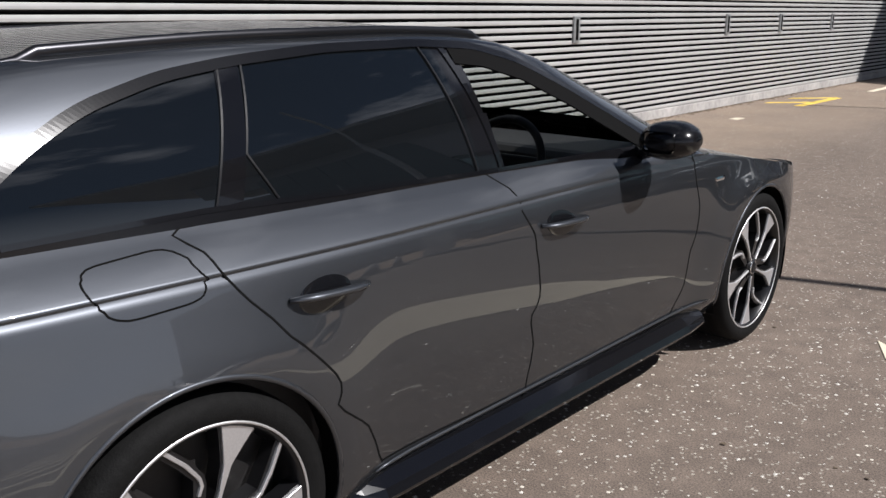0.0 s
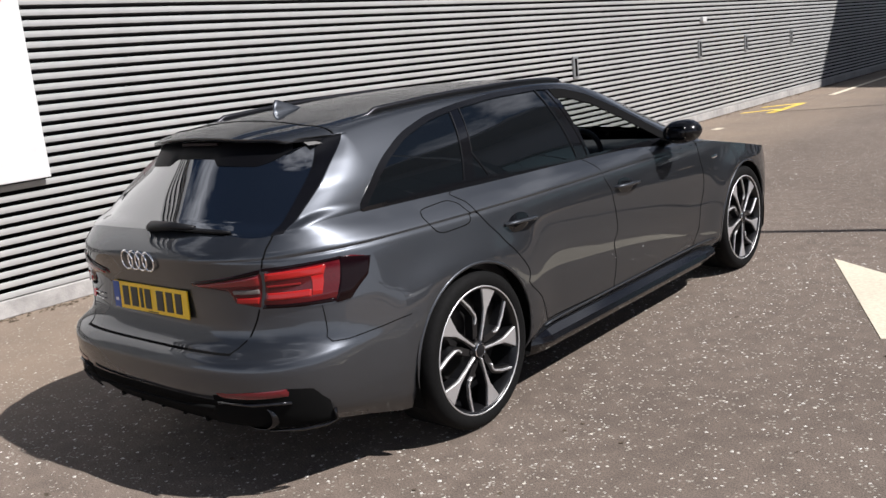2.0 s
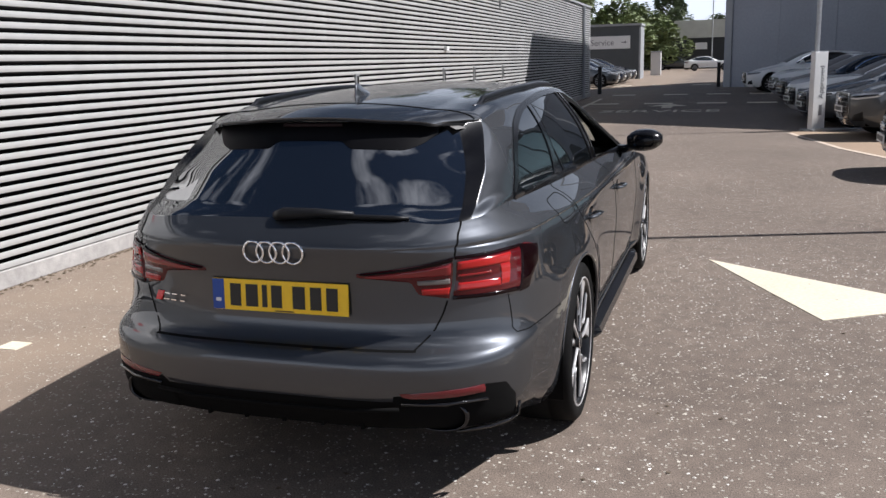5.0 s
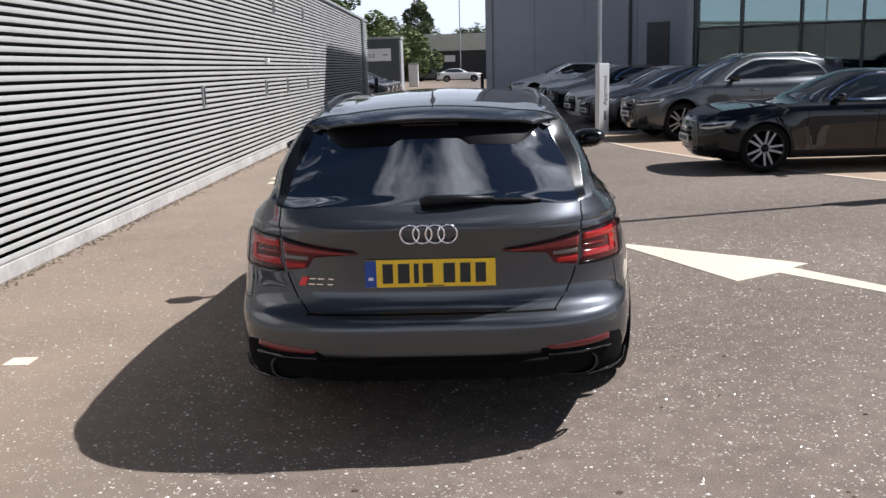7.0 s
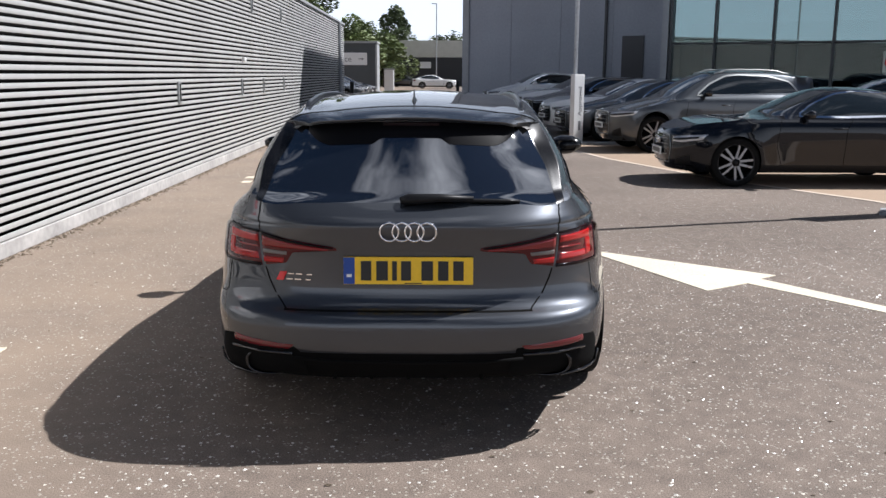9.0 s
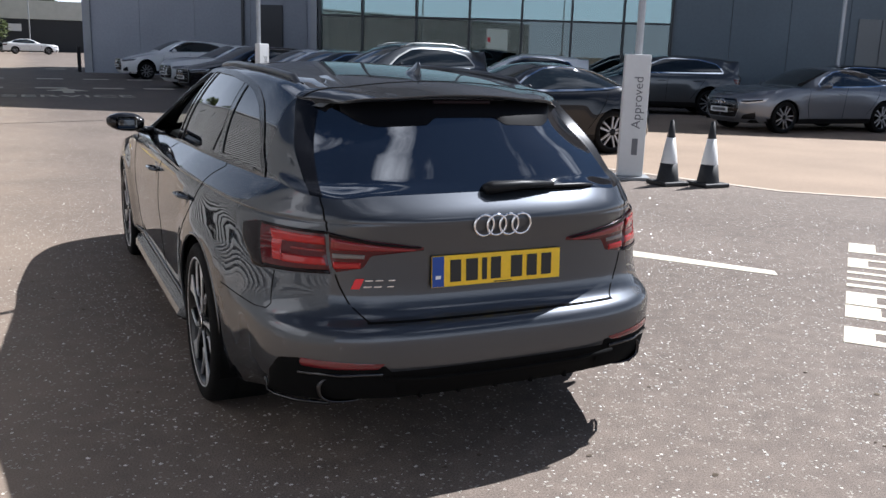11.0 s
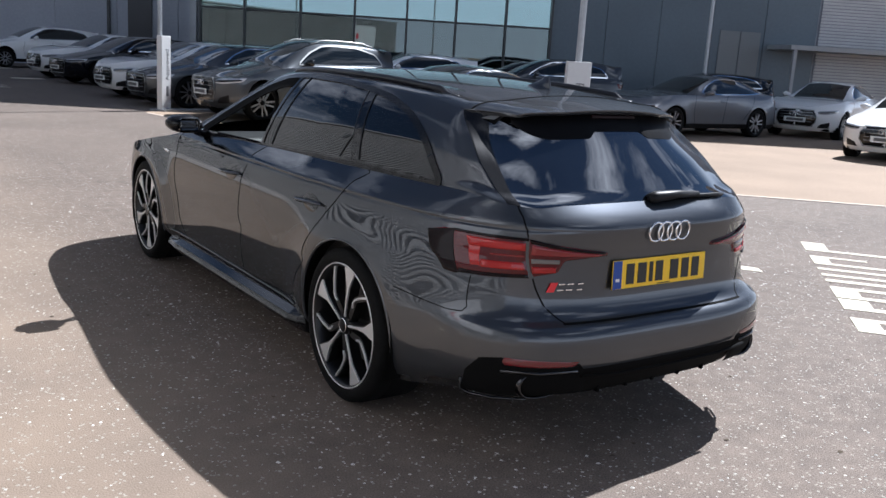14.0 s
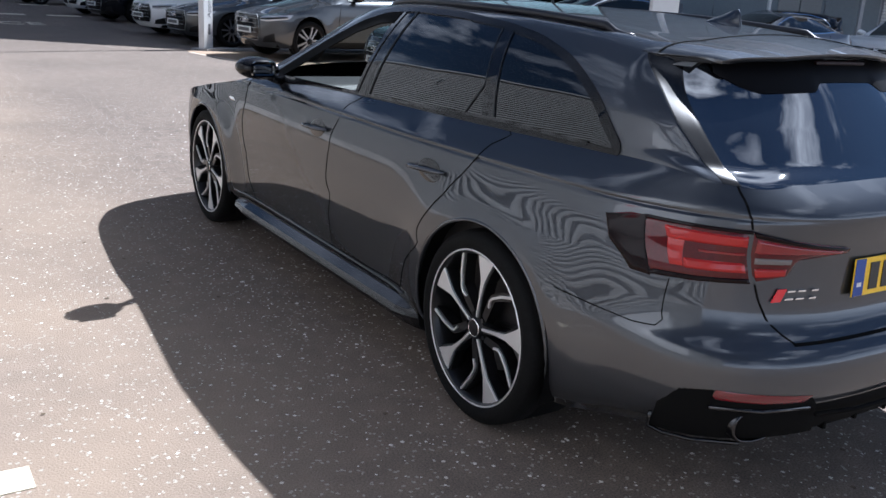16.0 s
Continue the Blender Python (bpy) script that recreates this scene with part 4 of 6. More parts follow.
    for i, t in enumerate(np.linspace(0, 1, 9)):
        r = math.sin(math.pi * min(1, .12 + t * .88)) ** .5 if t < 1 else .25
        r = [.45, .8, .95, 1.0, 1.0, .97, .88, .7, .35][i] * (1.0 if side > 0 else .82)
        for k in range(14):
            a = 2 * math.pi * k / 14
            v.append((side * (.885 + .205 * t), 1.80 + .088 * r * math.cos(a) - .03 * t + (.03 if math.cos(a) > 0 else 0) * r, 1.012 + .064 * r * math.sin(a) + .012 * t))
    for i in range(8):
        for k in range(14):
            q = (k + 1) % 14
            f.append((i * 14 + k, i * 14 + q, (i + 1) * 14 + q, (i + 1) * 14 + k))
    f += [tuple(range(14)), tuple(range(8 * 14, 9 * 14))]
    under(mesh_object("mirror_cap", v, f, TRIM_BLACK, True), mir, "gloss black mirror cap")
    v, f = tube([(side * .83, 1.86, .955), (side * .88, 1.83, .965), (side * .93, 1.81, .985)], [.03, .024, .022], 8)
    under(mesh_object("mirror_arm", v, f, GLOSS_BLACK, True), mir)
    under(part("mirror_glass", box_bm(side * .985, 1.716, 1.02, .12, .006, .07, .02), mat_once("mirror_glass", (.12, .125, .13), .03, 1.0)), mir, "mirror glass")
    # roof rail
    pts, rad = [], []
    for t in np.linspace(0, 1, 40):
        y = -.20 + 1.64 * t
        zz = float(S.roof(y)) + .012 - .018 * (0 if .06 < t < .94 else 1)
        pts.append((side * float(np.interp(y, [-.2, .6, 1.44], [.505, .535, .505])), y, zz - .036))
        rad.append(.012 if .03 < t < .97 else .007)
    v, f = tube(pts, rad, 8, 1.2)
    under(mesh_object("roof_rail", v, f, mat_once("dark_anodised_rail", (.05, .05, .055), .3, .9), True), estate, "dark anodised roof rail")
    # tail lamps in two pieces across the tailgate gap
    lamp = empty("tail_lamp")
    lamp.parent = estate
    X_ = lambda x, z: (UX(x, z), z)
    Y_ = lambda y, z: (UY(y, z), z)
    v, f = ruled_patch(S, [X_(.612, .868), X_(.70, .872), Y_(-.70, .874), Y_(-.56, .872), Y_(-.485, .852)],
                       [X_(.598, .722), X_(.67, .718), Y_(-.74, .716), Y_(-.60, .722), Y_(-.52, .790)], side, .007, .008, 8, 30)
    under(mesh_object("lamp_lens", v, f, RED_LENS, True), lamp)
    v, f = ruled_patch(S, [X_(.285, .812), X_(.45, .838), X_(.606, .866)], [X_(.285, .798), X_(.47, .782), X_(.495, .738), X_(.592, .722)], side, .006, .007, 6, 24)
    under(mesh_object("lamp_lens", v, f, RED_LENS, True), lamp)

    def bar(t, b, m, name, off=.0105, c=26):
        v, f = ruled_patch(S, t, b, side, off, .0045, 7, c)
        under(mesh_object(name, v, f, m, True), lamp)
    # bright band bent round the outer lens over a finer strip, smoked rim at the outer end
    bar([X_(.616, .850), Y_(-.655, .856)], [X_(.614, .822), Y_(-.67, .822)], RED_BAR, "light_bar")
    bar([Y_(-.712, .826), Y_(-.672, .826)], [Y_(-.722, .752), Y_(-.692, .752)], RED_BAR, "light_bar")
    bar([X_(.616, .778), Y_(-.715, .778)], [X_(.612, .750), Y_(-.722, .750)], RED_BAR, "light_bar")
    bar([X_(.616, .806), Y_(-.74, .806)], [X_(.614, .798), Y_(-.74, .798)], mat_once("mid_red_bar", (.20, .008, .008), .12, coat=.4), "light_bar")
    bar([Y_(-.605, .872), Y_(-.487, .852)], [Y_(-.655, .714), Y_(-.60, .718), Y_(-.517, .787)], DARK_LENS, "lamp_tip", .0098)
    bar([X_(.606, .868), Y_(-.60, .873)], [X_(.606, .858), Y_(-.60, .864)], DARK_LENS, "lamp_rim", .0098)
    bar([X_(.604, .736), Y_(-.66, .734)], [X_(.598, .722), Y_(-.64, .719)], DARK_LENS, "lamp_rim", .0098)
    bar([X_(.30, .814), X_(.604, .866)], [X_(.30, .808), X_(.600, .850)], DARK_LENS, "lamp_rim", .0098)
    bar([X_(.32, .808), X_(.595, .846)], [X_(.32, .800), X_(.595, .806)], mat_once("deep_red_bar", (.20, .008, .010), .1, coat=.5), "light_bar")
    bar([X_(.49, .790), X_(.592, .794)], [X_(.492, .774), X_(.592, .776)], mat_once("reverse_lens", (.16, .14, .13), .1, coat=.5), "reverse_light")
    bar([X_(.503, .762), X_(.592, .764)], [X_(.506, .742), X_(.588, .740)], RED_BAR, "light_bar")
    # bumper reflector, corner duct and exhaust
    v, f = ruled_patch(S, [X_(.455, .432), X_(.60, .442), X_(.715, .450)], [X_(.475, .412), X_(.60, .410), X_(.725, .418)], side, .005, .004, 3, 16)
    under(mesh_object("bumper_reflector", v, f, mat_once("reflector_red", (.13, .006, .010), .10, coat=.6), True), estate, "red bumper reflector")
    v, f = ruled_patch(S, [X_(.43, .428), X_(.60, .448), X_(.725, .458), Y_(-.80, .445), Y_(-.75, .385), Y_(-.72, .300)],
                       [X_(.40, .300), X_(.58, .296), X_(.68, .292), X_(.74, .290), Y_(-.78, .290), Y_(-.73, .290)], side, .003, .004, 5, 30)
    under(mesh_object("corner_duct", v, f, MATT_BLACK, True), estate, "black bumper corner duct")
    pts = [S.skin(u, z, side, .010) for u, z in [X_(.62, .288), X_(.72, .286), Y_(-.76, .288), Y_(-.725, .298), Y_(-.735, .345)]]
    v, f = tube(pts, .006, 6)
    under(mesh_object("duct_blade", v, f, GLOSS_BLACK, True), estate)
    pts = [S.skin(u, z, side, .008) for u, z in [X_(.46, .396), X_(.60, .394), X_(.72, .398)]]
    v, f = tube(pts, .007, 6)
    under(mesh_object("duct_fin", v, f, GLOSS_BLACK, True), estate)
    # oval tailpipe
    v, f = [], []
    for k in range(40):
        a = 2 * math.pi * k / 40
        for q, y in ((.92, -.80), (1.0, -.84), (1.0, -.920), (.95, -.928), (.86, -.920), (.84, -.85)):
            ca, sa = math.cos(a), math.sin(a)
            v.append((side * (.565 + .104 * q * math.copysign(abs(ca) ** .8, ca)), y + .10 * max(0, .104 * q * ca), .338 + .054 * q * math.copysign(abs(sa) ** .8, sa)))
    for k in range(40):
        m_ = (k + 1) % 40
        for q in range(5):
            f.append((k * 6 + q, m_ * 6 + q, m_ * 6 + q + 1, k * 6 + q + 1))
    under(mesh_object("tailpipe", v, f, mat_once("black_chrome", (.05, .05, .053), .2, 1.0), True), estate, "black chrome oval tailpipe")
    v, f = [(side * (.565 + .092 * math.cos(2 * math.pi * k / 24)), -.890, .338 + .045 * math.sin(2 * math.pi * k / 24)) for k in range(24)], [tuple(range(24))]
    under(mesh_object("pipe_end", v, f, MATT_BLACK), estate)
    # headlamp (front corner)
    v, f = ruled_patch(S, [(UY(3.32, .735), .735), (UY(3.52, .715), .715), (UY(3.64, .69), .69)], [(UY(3.36, .70), .70), (UY(3.52, .65), .65), (UY(3.66, .63), .63)], side, .004, .005, 4, 16)
    under(mesh_object("headlamp", v, f, LAMP_CLEAR, True), estate)
    # badge on the wing
    v, f = ruled_patch(S, [(UY(2.36, .80), .80), (UY(2.45, .803), .803)], [(UY(2.36, .785), .785), (UY(2.44, .785), .785)], side, .003, .003, 2, 4)
    under(mesh_object("wing_badge", v, f, CHROME), estate)

# tailgate cut along the bottom
pts = [(UX(x, .5635), .5635) for x in np.linspace(0, .50, 12)]
for side in (1, -1):
    seam(S, pts, side, .012, parent=estate)

# number plate with its blue band; writing kept as bars
plate = empty("number_plate", pose(0, -.922, .7205, 87, 0, 0))
plate.parent = estate
part("plate_face", box_bm(.0, 0, 0, .520, .111, .006, .0015), PLATE_YELLOW, plate)
part("blue_band", box_bm(-.237, 0, .0032, .045, .108, .0025), PLATE_BLUE, plate)
X0 = -.195
for k, w_ in enumerate((.052, .058, .024, .050)):
    part("character_bar", box_bm(X0 + w_ / 2, 0, .004, w_ * .80, .079, .0025), BAR_BLACK, plate)
    X0 += w_ + .009
X0 += .022
for w_ in (.058, .052, .052):
    part("character_bar", box_bm(X0 + w_ / 2, 0, .004, w_ * .80, .079, .0025), BAR_BLACK, plate)
    X0 += w_ + .009
part("maker_bar", box_bm(.02, -.0505, .0034, .07, .004, .002), BAR_BLACK, plate)
part("badge_bar", box_bm(-.237, -.02, .0048, .02, .012, .0015), PLATE_WHITE, plate)

# four-ring badge as plain rings
for k in range(4):
    bm = bmesh.new()
    v, f = lathe([(.037 + .0043 * math.cos(a), .0043 * math.sin(a)) for a in np.linspace(0, 2 * math.pi, 9)], 40, "z")
    ob = mesh_object("badge_ring", v, f, CHROME, True)
    ob.parent = estate
    ob.matrix_local = pose((k - 1.5) * .0495, -.948, .882, 94, 0, 0)
# model badge on the tailgate: a red slanted block and pale bars
bx = empty("model_badge")
bx.parent = estate
bp, bq = Vector(S.skin(UX(.475, .688), .688, -1, .001)), Vector(S.skin(UX(.475, .688), .688, -1, .101))
bz = (bq - bp).normalized()
bxx = Vector((0, 0, 1)).cross(bz).normalized()
bx.matrix_local = Matrix.Translation(bp) @ Matrix((bxx, bz.cross(bxx), bz)).transposed().to_4x4()
part("red_block", prism_bm([(-.065, -.018), (-.035, -.018), (-.018, .018), (-.048, .018)], .004), BADGE_RED, bx)
for x, w_ in ((-.022, .026), (.014, .026), (.060, .022)):
    part("badge_bar", prism_bm([(x, -.014), (x + w_, -.014), (x + w_ + .004, -.009), (x + .003, -.009)], .004), CHROME, bx)
    part("badge_bar", prism_bm([(x + .006, .008), (x + w_ + .006, .008), (x + w_ + .008, .013), (x + .008, .013)], .004), CHROME, bx)

# dark lip with its side fins under the spoiler, and the high brake light
v, f = [], []
LIP = smooth_table([(0, .064), (.12, .064), (.17, .088), (.34, .088), (.40, .070), (.45, .03)])
for x in np.linspace(-.45, .45, 61):
    drop = float(LIP(abs(x)))
    for k in range(5):
        p = glass_at(x, 1.294 - .024 * (x / .5) ** 2 - drop * k / 4)
        v.append((p[0], p[1] - (.014 - .012 * (k / 4) ** 3), p[2]))
f = [(i * 5 + j, i * 5 + j + 1, (i + 1) * 5 + j + 1, (i + 1) * 5 + j) for i in range(60) for j in range(4)]
under(mesh_object("spoiler_lip", v, f, mat("lip_black", (.004, .004, .005), .5, spec=.08), True), estate, "black lip under the roof spoiler")
p = glass_at(0, 1.285)
part("high_brake_light", box_bm(0, p[1] - .02, 1.285, .24, .014, .012, .003), mat("brake_strip", (.012, .004, .005), .4, spec=.15), estate, "smoked high brake light")
v, f = [], []
for i, (y, h, w_) in enumerate([(-.02, .003, .014), (-.05, .016, .018), (-.10, .035, .018), (-.145, .056, .015), (-.165, .060, .013), (-.176, .045, .012), (-.186, .0, .018)]):
    z = float(S.roof(y)) - .004
    v += [(-w_, y, z), (-w_ * .3, y, z + h * .4), (-w_ * .16, y, z + h), (w_ * .16, y, z + h), (w_ * .3, y, z + h * .4), (w_, y, z)]
for i in range(6):
    for j in range(5):
        f.append((i * 6 + j, i * 6 + j + 1, (i + 1) * 6 + j + 1, (i + 1) * 6 + j))
under(mesh_object("roof_fin", v, f, GREY, True), estate)

# rear wiper resting on the glass
wip = empty("rear_wiper")
wip.parent = estate
arm = [glass_at(x, z) for x, z in ((-.03, .992), (.0, 1.0), (.12, 1.006), (.26, 1.004))]
v, f = tube([(p[0], p[1] - d, p[2]) for p, d in zip(arm, (.006, .02, .028, .024))], [.022, .028, .021, .011], 10, .8)
under(mesh_object("wiper_arm", v, f, SATIN_BLACK, True), wip)
blade = [glass_at(x, .998 - .02 * max(0, x - .1)) for x in np.linspace(.04, .45, 9)]
v, f = tube([(p[0], p[1] - .012, p[2]) for p in blade], [.009] * 8 + [.005], 6)
under(mesh_object("wiper_blade", v, f, SATIN_BLACK, True), wip)

# underbody, diffuser fins, cabin
part("underbody", box_bm(0, 1.55, .235, 1.36, 4.0, .05, .01), MATT_BLACK, estate)
part("diffuser_floor", box_bm(0, -.66, .305, 1.04, .40, .03, .01), MATT_BLACK, estate)
for x in (-.3, -.15, 0, .15, .3):
    part("diffuser_fin", box_bm(x, -.90, .297, .014, .10, .05, .004), MATT_BLACK, estate)
v, f = tube([(-.46, -1.012, .385), (-.3, -1.03, .375), (0, -1.035, .372), (.3, -1.03, .375), (.46, -1.012, .385)], .007, 6)
under(mesh_object("diffuser_trim", v, f, MATT_BLACK, True), estate)
# inner lining of doors and roof
P = body_grid(S, 20, 60, 12, [.22, .4, .6, .8, .9, .975])
P[..., 0] *= .91
split_grid(P, lambda c, i, j: "lining" if -.5 < c[1] < 2.3 else None, {"lining": ("door_lining", CABIN)}, estate, True)
G2 = upper_grid(S, np.linspace(-.45, 1.42, 60), (10, 4, 10))
G2[..., 2] -= .03
split_grid(G2, lambda c, i, j: "lining" if 9 < j < G2.shape[1] - 11 else None, {"lining": ("roof_lining", CABIN_GREY)}, estate, True)
part("dashboard", box_bm(0, 1.98, .86, 1.40, .42, .16, .05, 3), CABIN, estate)
part("centre_console", box_bm(0, 1.3, .50, .26, 1.0, .30, .04), CABIN, estate)
part("cabin_floor", box_bm(0, 1.0, .28, 1.5, 2.6, .04), CABIN, estate)
part("rear_bench", box_bm(0, .35, .60, 1.30, .50, .30, .06, 3), CABIN, estate)
part("rear_backrest", box_bm(0, .08, .86, 1.30, .16, .44, .06, 3), CABIN, estate)
for x in (-.37, .37):
    seat = empty("front_seat")
    seat.parent = estate
    part("seat_cushion", box_bm(x, 1.30, .50, .50, .52, .16, .06, 3), CABIN, seat)
    bm = box_bm(0, 0, .32, .48, .14, .64, .06, 3)
    bm.transform(pose(x, 1.02, .53, 14))
    part("seat_back", bm, CABIN, seat)
    bm = box_bm(0, 0, .74, .25, .09, .17, .04, 3)
    bm.transform(pose(x, 1.02, .53, 12))
    part("headrest", bm, CABIN, seat)
v, f = lathe([(.180 + .016 * math.cos(a), .016 * math.sin(a)) for a in np.linspace(0, 2 * math.pi, 9)], 40, "z")
wh = mesh_object("steering_wheel", v, f, SATIN_BLACK, True)
wh.parent = estate
wh.matrix_local = pose(.37, 1.66, .88, 66, 0, 0)
bm = box_bm(0, 0, 0, .34, .10, .03, .012)
bm.transform(pose(.37, 1.67, .875, 66))
part("steering_hub", bm, SATIN_BLACK, estate)
part("instrument_screen", box_bm(0, 1.77, .98, .20, .02, .11, .008), GLOSS_BLACK, estate)
bm = box_bm(0, 1.58, 1.27, .22, .035, .07, .015)
part("rear_view_mirror", bm, SATIN_BLACK, estate)

# ---- the place ----
bm = bmesh.new()
bmesh.ops.create_grid(bm, x_segments=2, y_segments=2, size=400)
ground = tagged(part("ground", bm, ASPHALT), "worn brown-grey asphalt yard with pale stone chips", "ground", kind="structure")

# corrugated wall beside the car: slats before a black sheet painted as recess shade
WALL_TURN = 0.8
PITCH, DEPTH, WALL_TOP, WALL_FOOT = .0762, .060, 3.38, .14
wall_m = pose(-3.40, 0, 0, 0, 0, WALL_TURN)
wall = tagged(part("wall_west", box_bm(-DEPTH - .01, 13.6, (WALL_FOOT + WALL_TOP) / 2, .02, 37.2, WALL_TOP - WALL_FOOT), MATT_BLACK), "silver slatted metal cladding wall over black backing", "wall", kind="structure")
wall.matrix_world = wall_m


def fixed(name, bm, material, label, category, m=None, kind="structure"):
    ob = tagged(part(name, bm, material), label, category, kind=kind)
    if m is not None:
        ob.matrix_world = m
    return ob


fixed("wall_core", box_bm(-.23, 13.6, 1.7, .28, 37.2, 3.36), PLINTH, "backing of the ribbed cladding wall", "wall", wall_m)
fixed("plinth", box_bm(-.03, 13.6, .065, .09, 37.2, .13, .008), PLINTH, "grey concrete plinth at the foot of the cladding wall", "plinth", wall_m)
fixed("wall_coping", box_bm(-.12, 13.6, 3.41, .34, 37.3, .08, .01), LIGHT_PANEL, "pale metal coping on the cladding wall", "coping", wall_m)
# small vents set upright on the ribs
for y, z in ((8.05, 1.22), (12.25, 1.24), (14.4, 1.24), (17.0, 1.24), (13.4, 2.78), (16.8, 2.82), (5.0, 2.8)):
    ob = tagged(empty("wall_vent"), "small grey metal vent slot on the ribbed wall", "vent", "wall vents")
    ob.matrix_world = wall_m @ pose(0, y, z)
    part("vent_frame", box_bm(.012, 0, 0, .03, .13, .30, .006), VENT_METAL, ob)
    part("vent_slot", box_bm(.026, 0, 0, .008, .05, .24), MATT_BLACK, ob)
ob = tagged(empty("wall_lamp"), "small white sensor box on the ribbed wall", "sensor")
ob.matrix_world = wall_m @ pose(.03, 12.4, 1.74)
part("casing", box_bm(0, 0, 0, .06, .16, .08, .01), SIGN_WHITE, ob)
ob = tagged(empty("downpipe"), "pale grey downpipe on the far end of the ribbed wall", "downpipe")
ob.matrix_world = wall_m @ pose(.06, 30.0, 0)
part("pipe", prism_bm([(.055 * math.cos(a), .055 * math.sin(a)) for a in np.linspace(0, 2 * math.pi, 14, endpoint=False)], 3.3, Matrix.Translation((0, 0, .05))), LIGHT_PANEL, ob)
for z in (.5, 1.7, 2.9):
    part("pipe_clip", box_bm(-.02, 0, z, .09, .15, .05, .006), VENT_METAL, ob)
# white banner board with a red print
ob = tagged(empty("wall_banner"), "white banner board with a red print on the ribbed wall", "sign")
ob.matrix_world = wall_m @ pose(.05, -.86, 1.98)
part("board", box_bm(0, 0, 0, .06, 2.5, 2.04, .006), SIGN_WHITE, ob)
part("red_print", prism_bm([(.80, .16), (1.0, .10), (1.165, .285), (1.10, .48), (.86, .50)], .004, Matrix.Translation((.0305, 0, 0)) @ Matrix.Rotation(radians(90), 4, "Z") @ Matrix.Rotation(radians(90), 4, "X")), SIGN_RED, ob)
# strip of stones and leaf litter along the wall
rng = random.Random(4)
v, f = [], []
for k in range(2600):
    y = rng.uniform(-6, 31)
    x = abs(rng.gauss(0, .06)) + .02
    r = rng.uniform(.006, .02)
    b = len(v)
    a0 = rng.uniform(0, 6.28)
    for q in range(4):
        a = a0 + q * math.pi / 2
        v.append((x + r * math.cos(a), y + r * math.sin(a) * 1.2, .001))
    v.append((x, y, r * rng.uniform(.4, .9)))
    f += [(b, b + 1, b + 4), (b + 1, b + 2, b + 4), (b + 2, b + 3, b + 4), (b + 3, b, b + 4)]
ob = tagged(mesh_object("leaf_litter", v, f, LEAF_LITTER), "dark grit and leaf litter along the wall foot", "litter", kind="stuff")
ob.matrix_world = wall_m

# pale stone chips lying loose on the asphalt
v, f = [], []
for k in range(9500):
    x, y = (rng.uniform(-3.2, 6), rng.uniform(-4.5, 9)) if k < 4200 else (rng.uniform(-3.2, 3.6), rng.uniform(-3.6, 3.4))
    if x < -1.3 and y > -1.5 and rng.random() < .75:
        continue
    r = rng.choice((.003, .0035, .004, .0045, .005, .006, .0075, .009)) * rng.uniform(.8, 1.2)
    b = len(v)
    a0 = rng.uniform(0, 6.28)
    for q in range(4):
        a = a0 + q * math.pi / 2 + rng.uniform(-.3, .3)
        v.append((x + r * math.cos(a), y + r * math.sin(a), .0005))
    v.append((x, y, r * .5))
    f += [(b, b + 1, b + 4), (b + 1, b + 2, b + 4), (b + 2, b + 3, b + 4), (b + 3, b, b + 4)]
tagged(mesh_object("stone_chips", v, f, mat("stone_chip", (.64, .61, .55), .28, spec=.9)), "pale stone chips scattered on the asphalt", "chips", kind="stuff")


# a few dry leaf scraps and dark crumbs on the asphalt
v, f = [], []
for k in range(420):
    x, y = rng.uniform(-3.1, 5.5), rng.uniform(-4.2, 8)
    r = rng.uniform(.004, .014)
    b, a0 = len(v), rng.uniform(0, 6.28)
    for q in range(5):
        a = a0 + q * 1.2566
        v.append((x + r * math.cos(a) * rng.uniform(.6, 1.3), y + r * math.sin(a) * rng.uniform(.5, 1.1), rng.uniform(.001, .006)))
    f.append(tuple(range(b, b + 5)))
tagged(mesh_object("leaf_scraps", v, f, LEAF_LITTER), "dry dark leaf scraps scattered on the asphalt", "litter", kind="stuff")


def marking(name, pts, material, label, thick=.004):
    return tagged(part(name, prism_bm(pts, thick), material), label, "road marking", kind="structure")


# arrow: barbed head and a long shaft
marking("road_arrow", [(1.35, 3.19), (2.01, 1.70), (2.37, 1.93), (3.22, .84), (3.30, .95), (2.52, 2.08), (2.68, 2.20)], ROAD_PAINT, "cream painted arrow on the asphalt")
marking("road_dash", [(-2.40, .17), (-2.26, .17), (-2.26, .30), (-2.40, .30)], ROAD_PAINT, "short cream paint mark on the asphalt")
for x, y, l in ((-2.60, 7.85, .22), (-2.72, 10.8, .25), (-2.66, 8.4, .2)):
    marking("road_dash", [(x - .06, y), (x + .06, y), (x + .06, y + l), (x - .06, y + l)], ROAD_PAINT, "short cream paint mark on the asphalt")
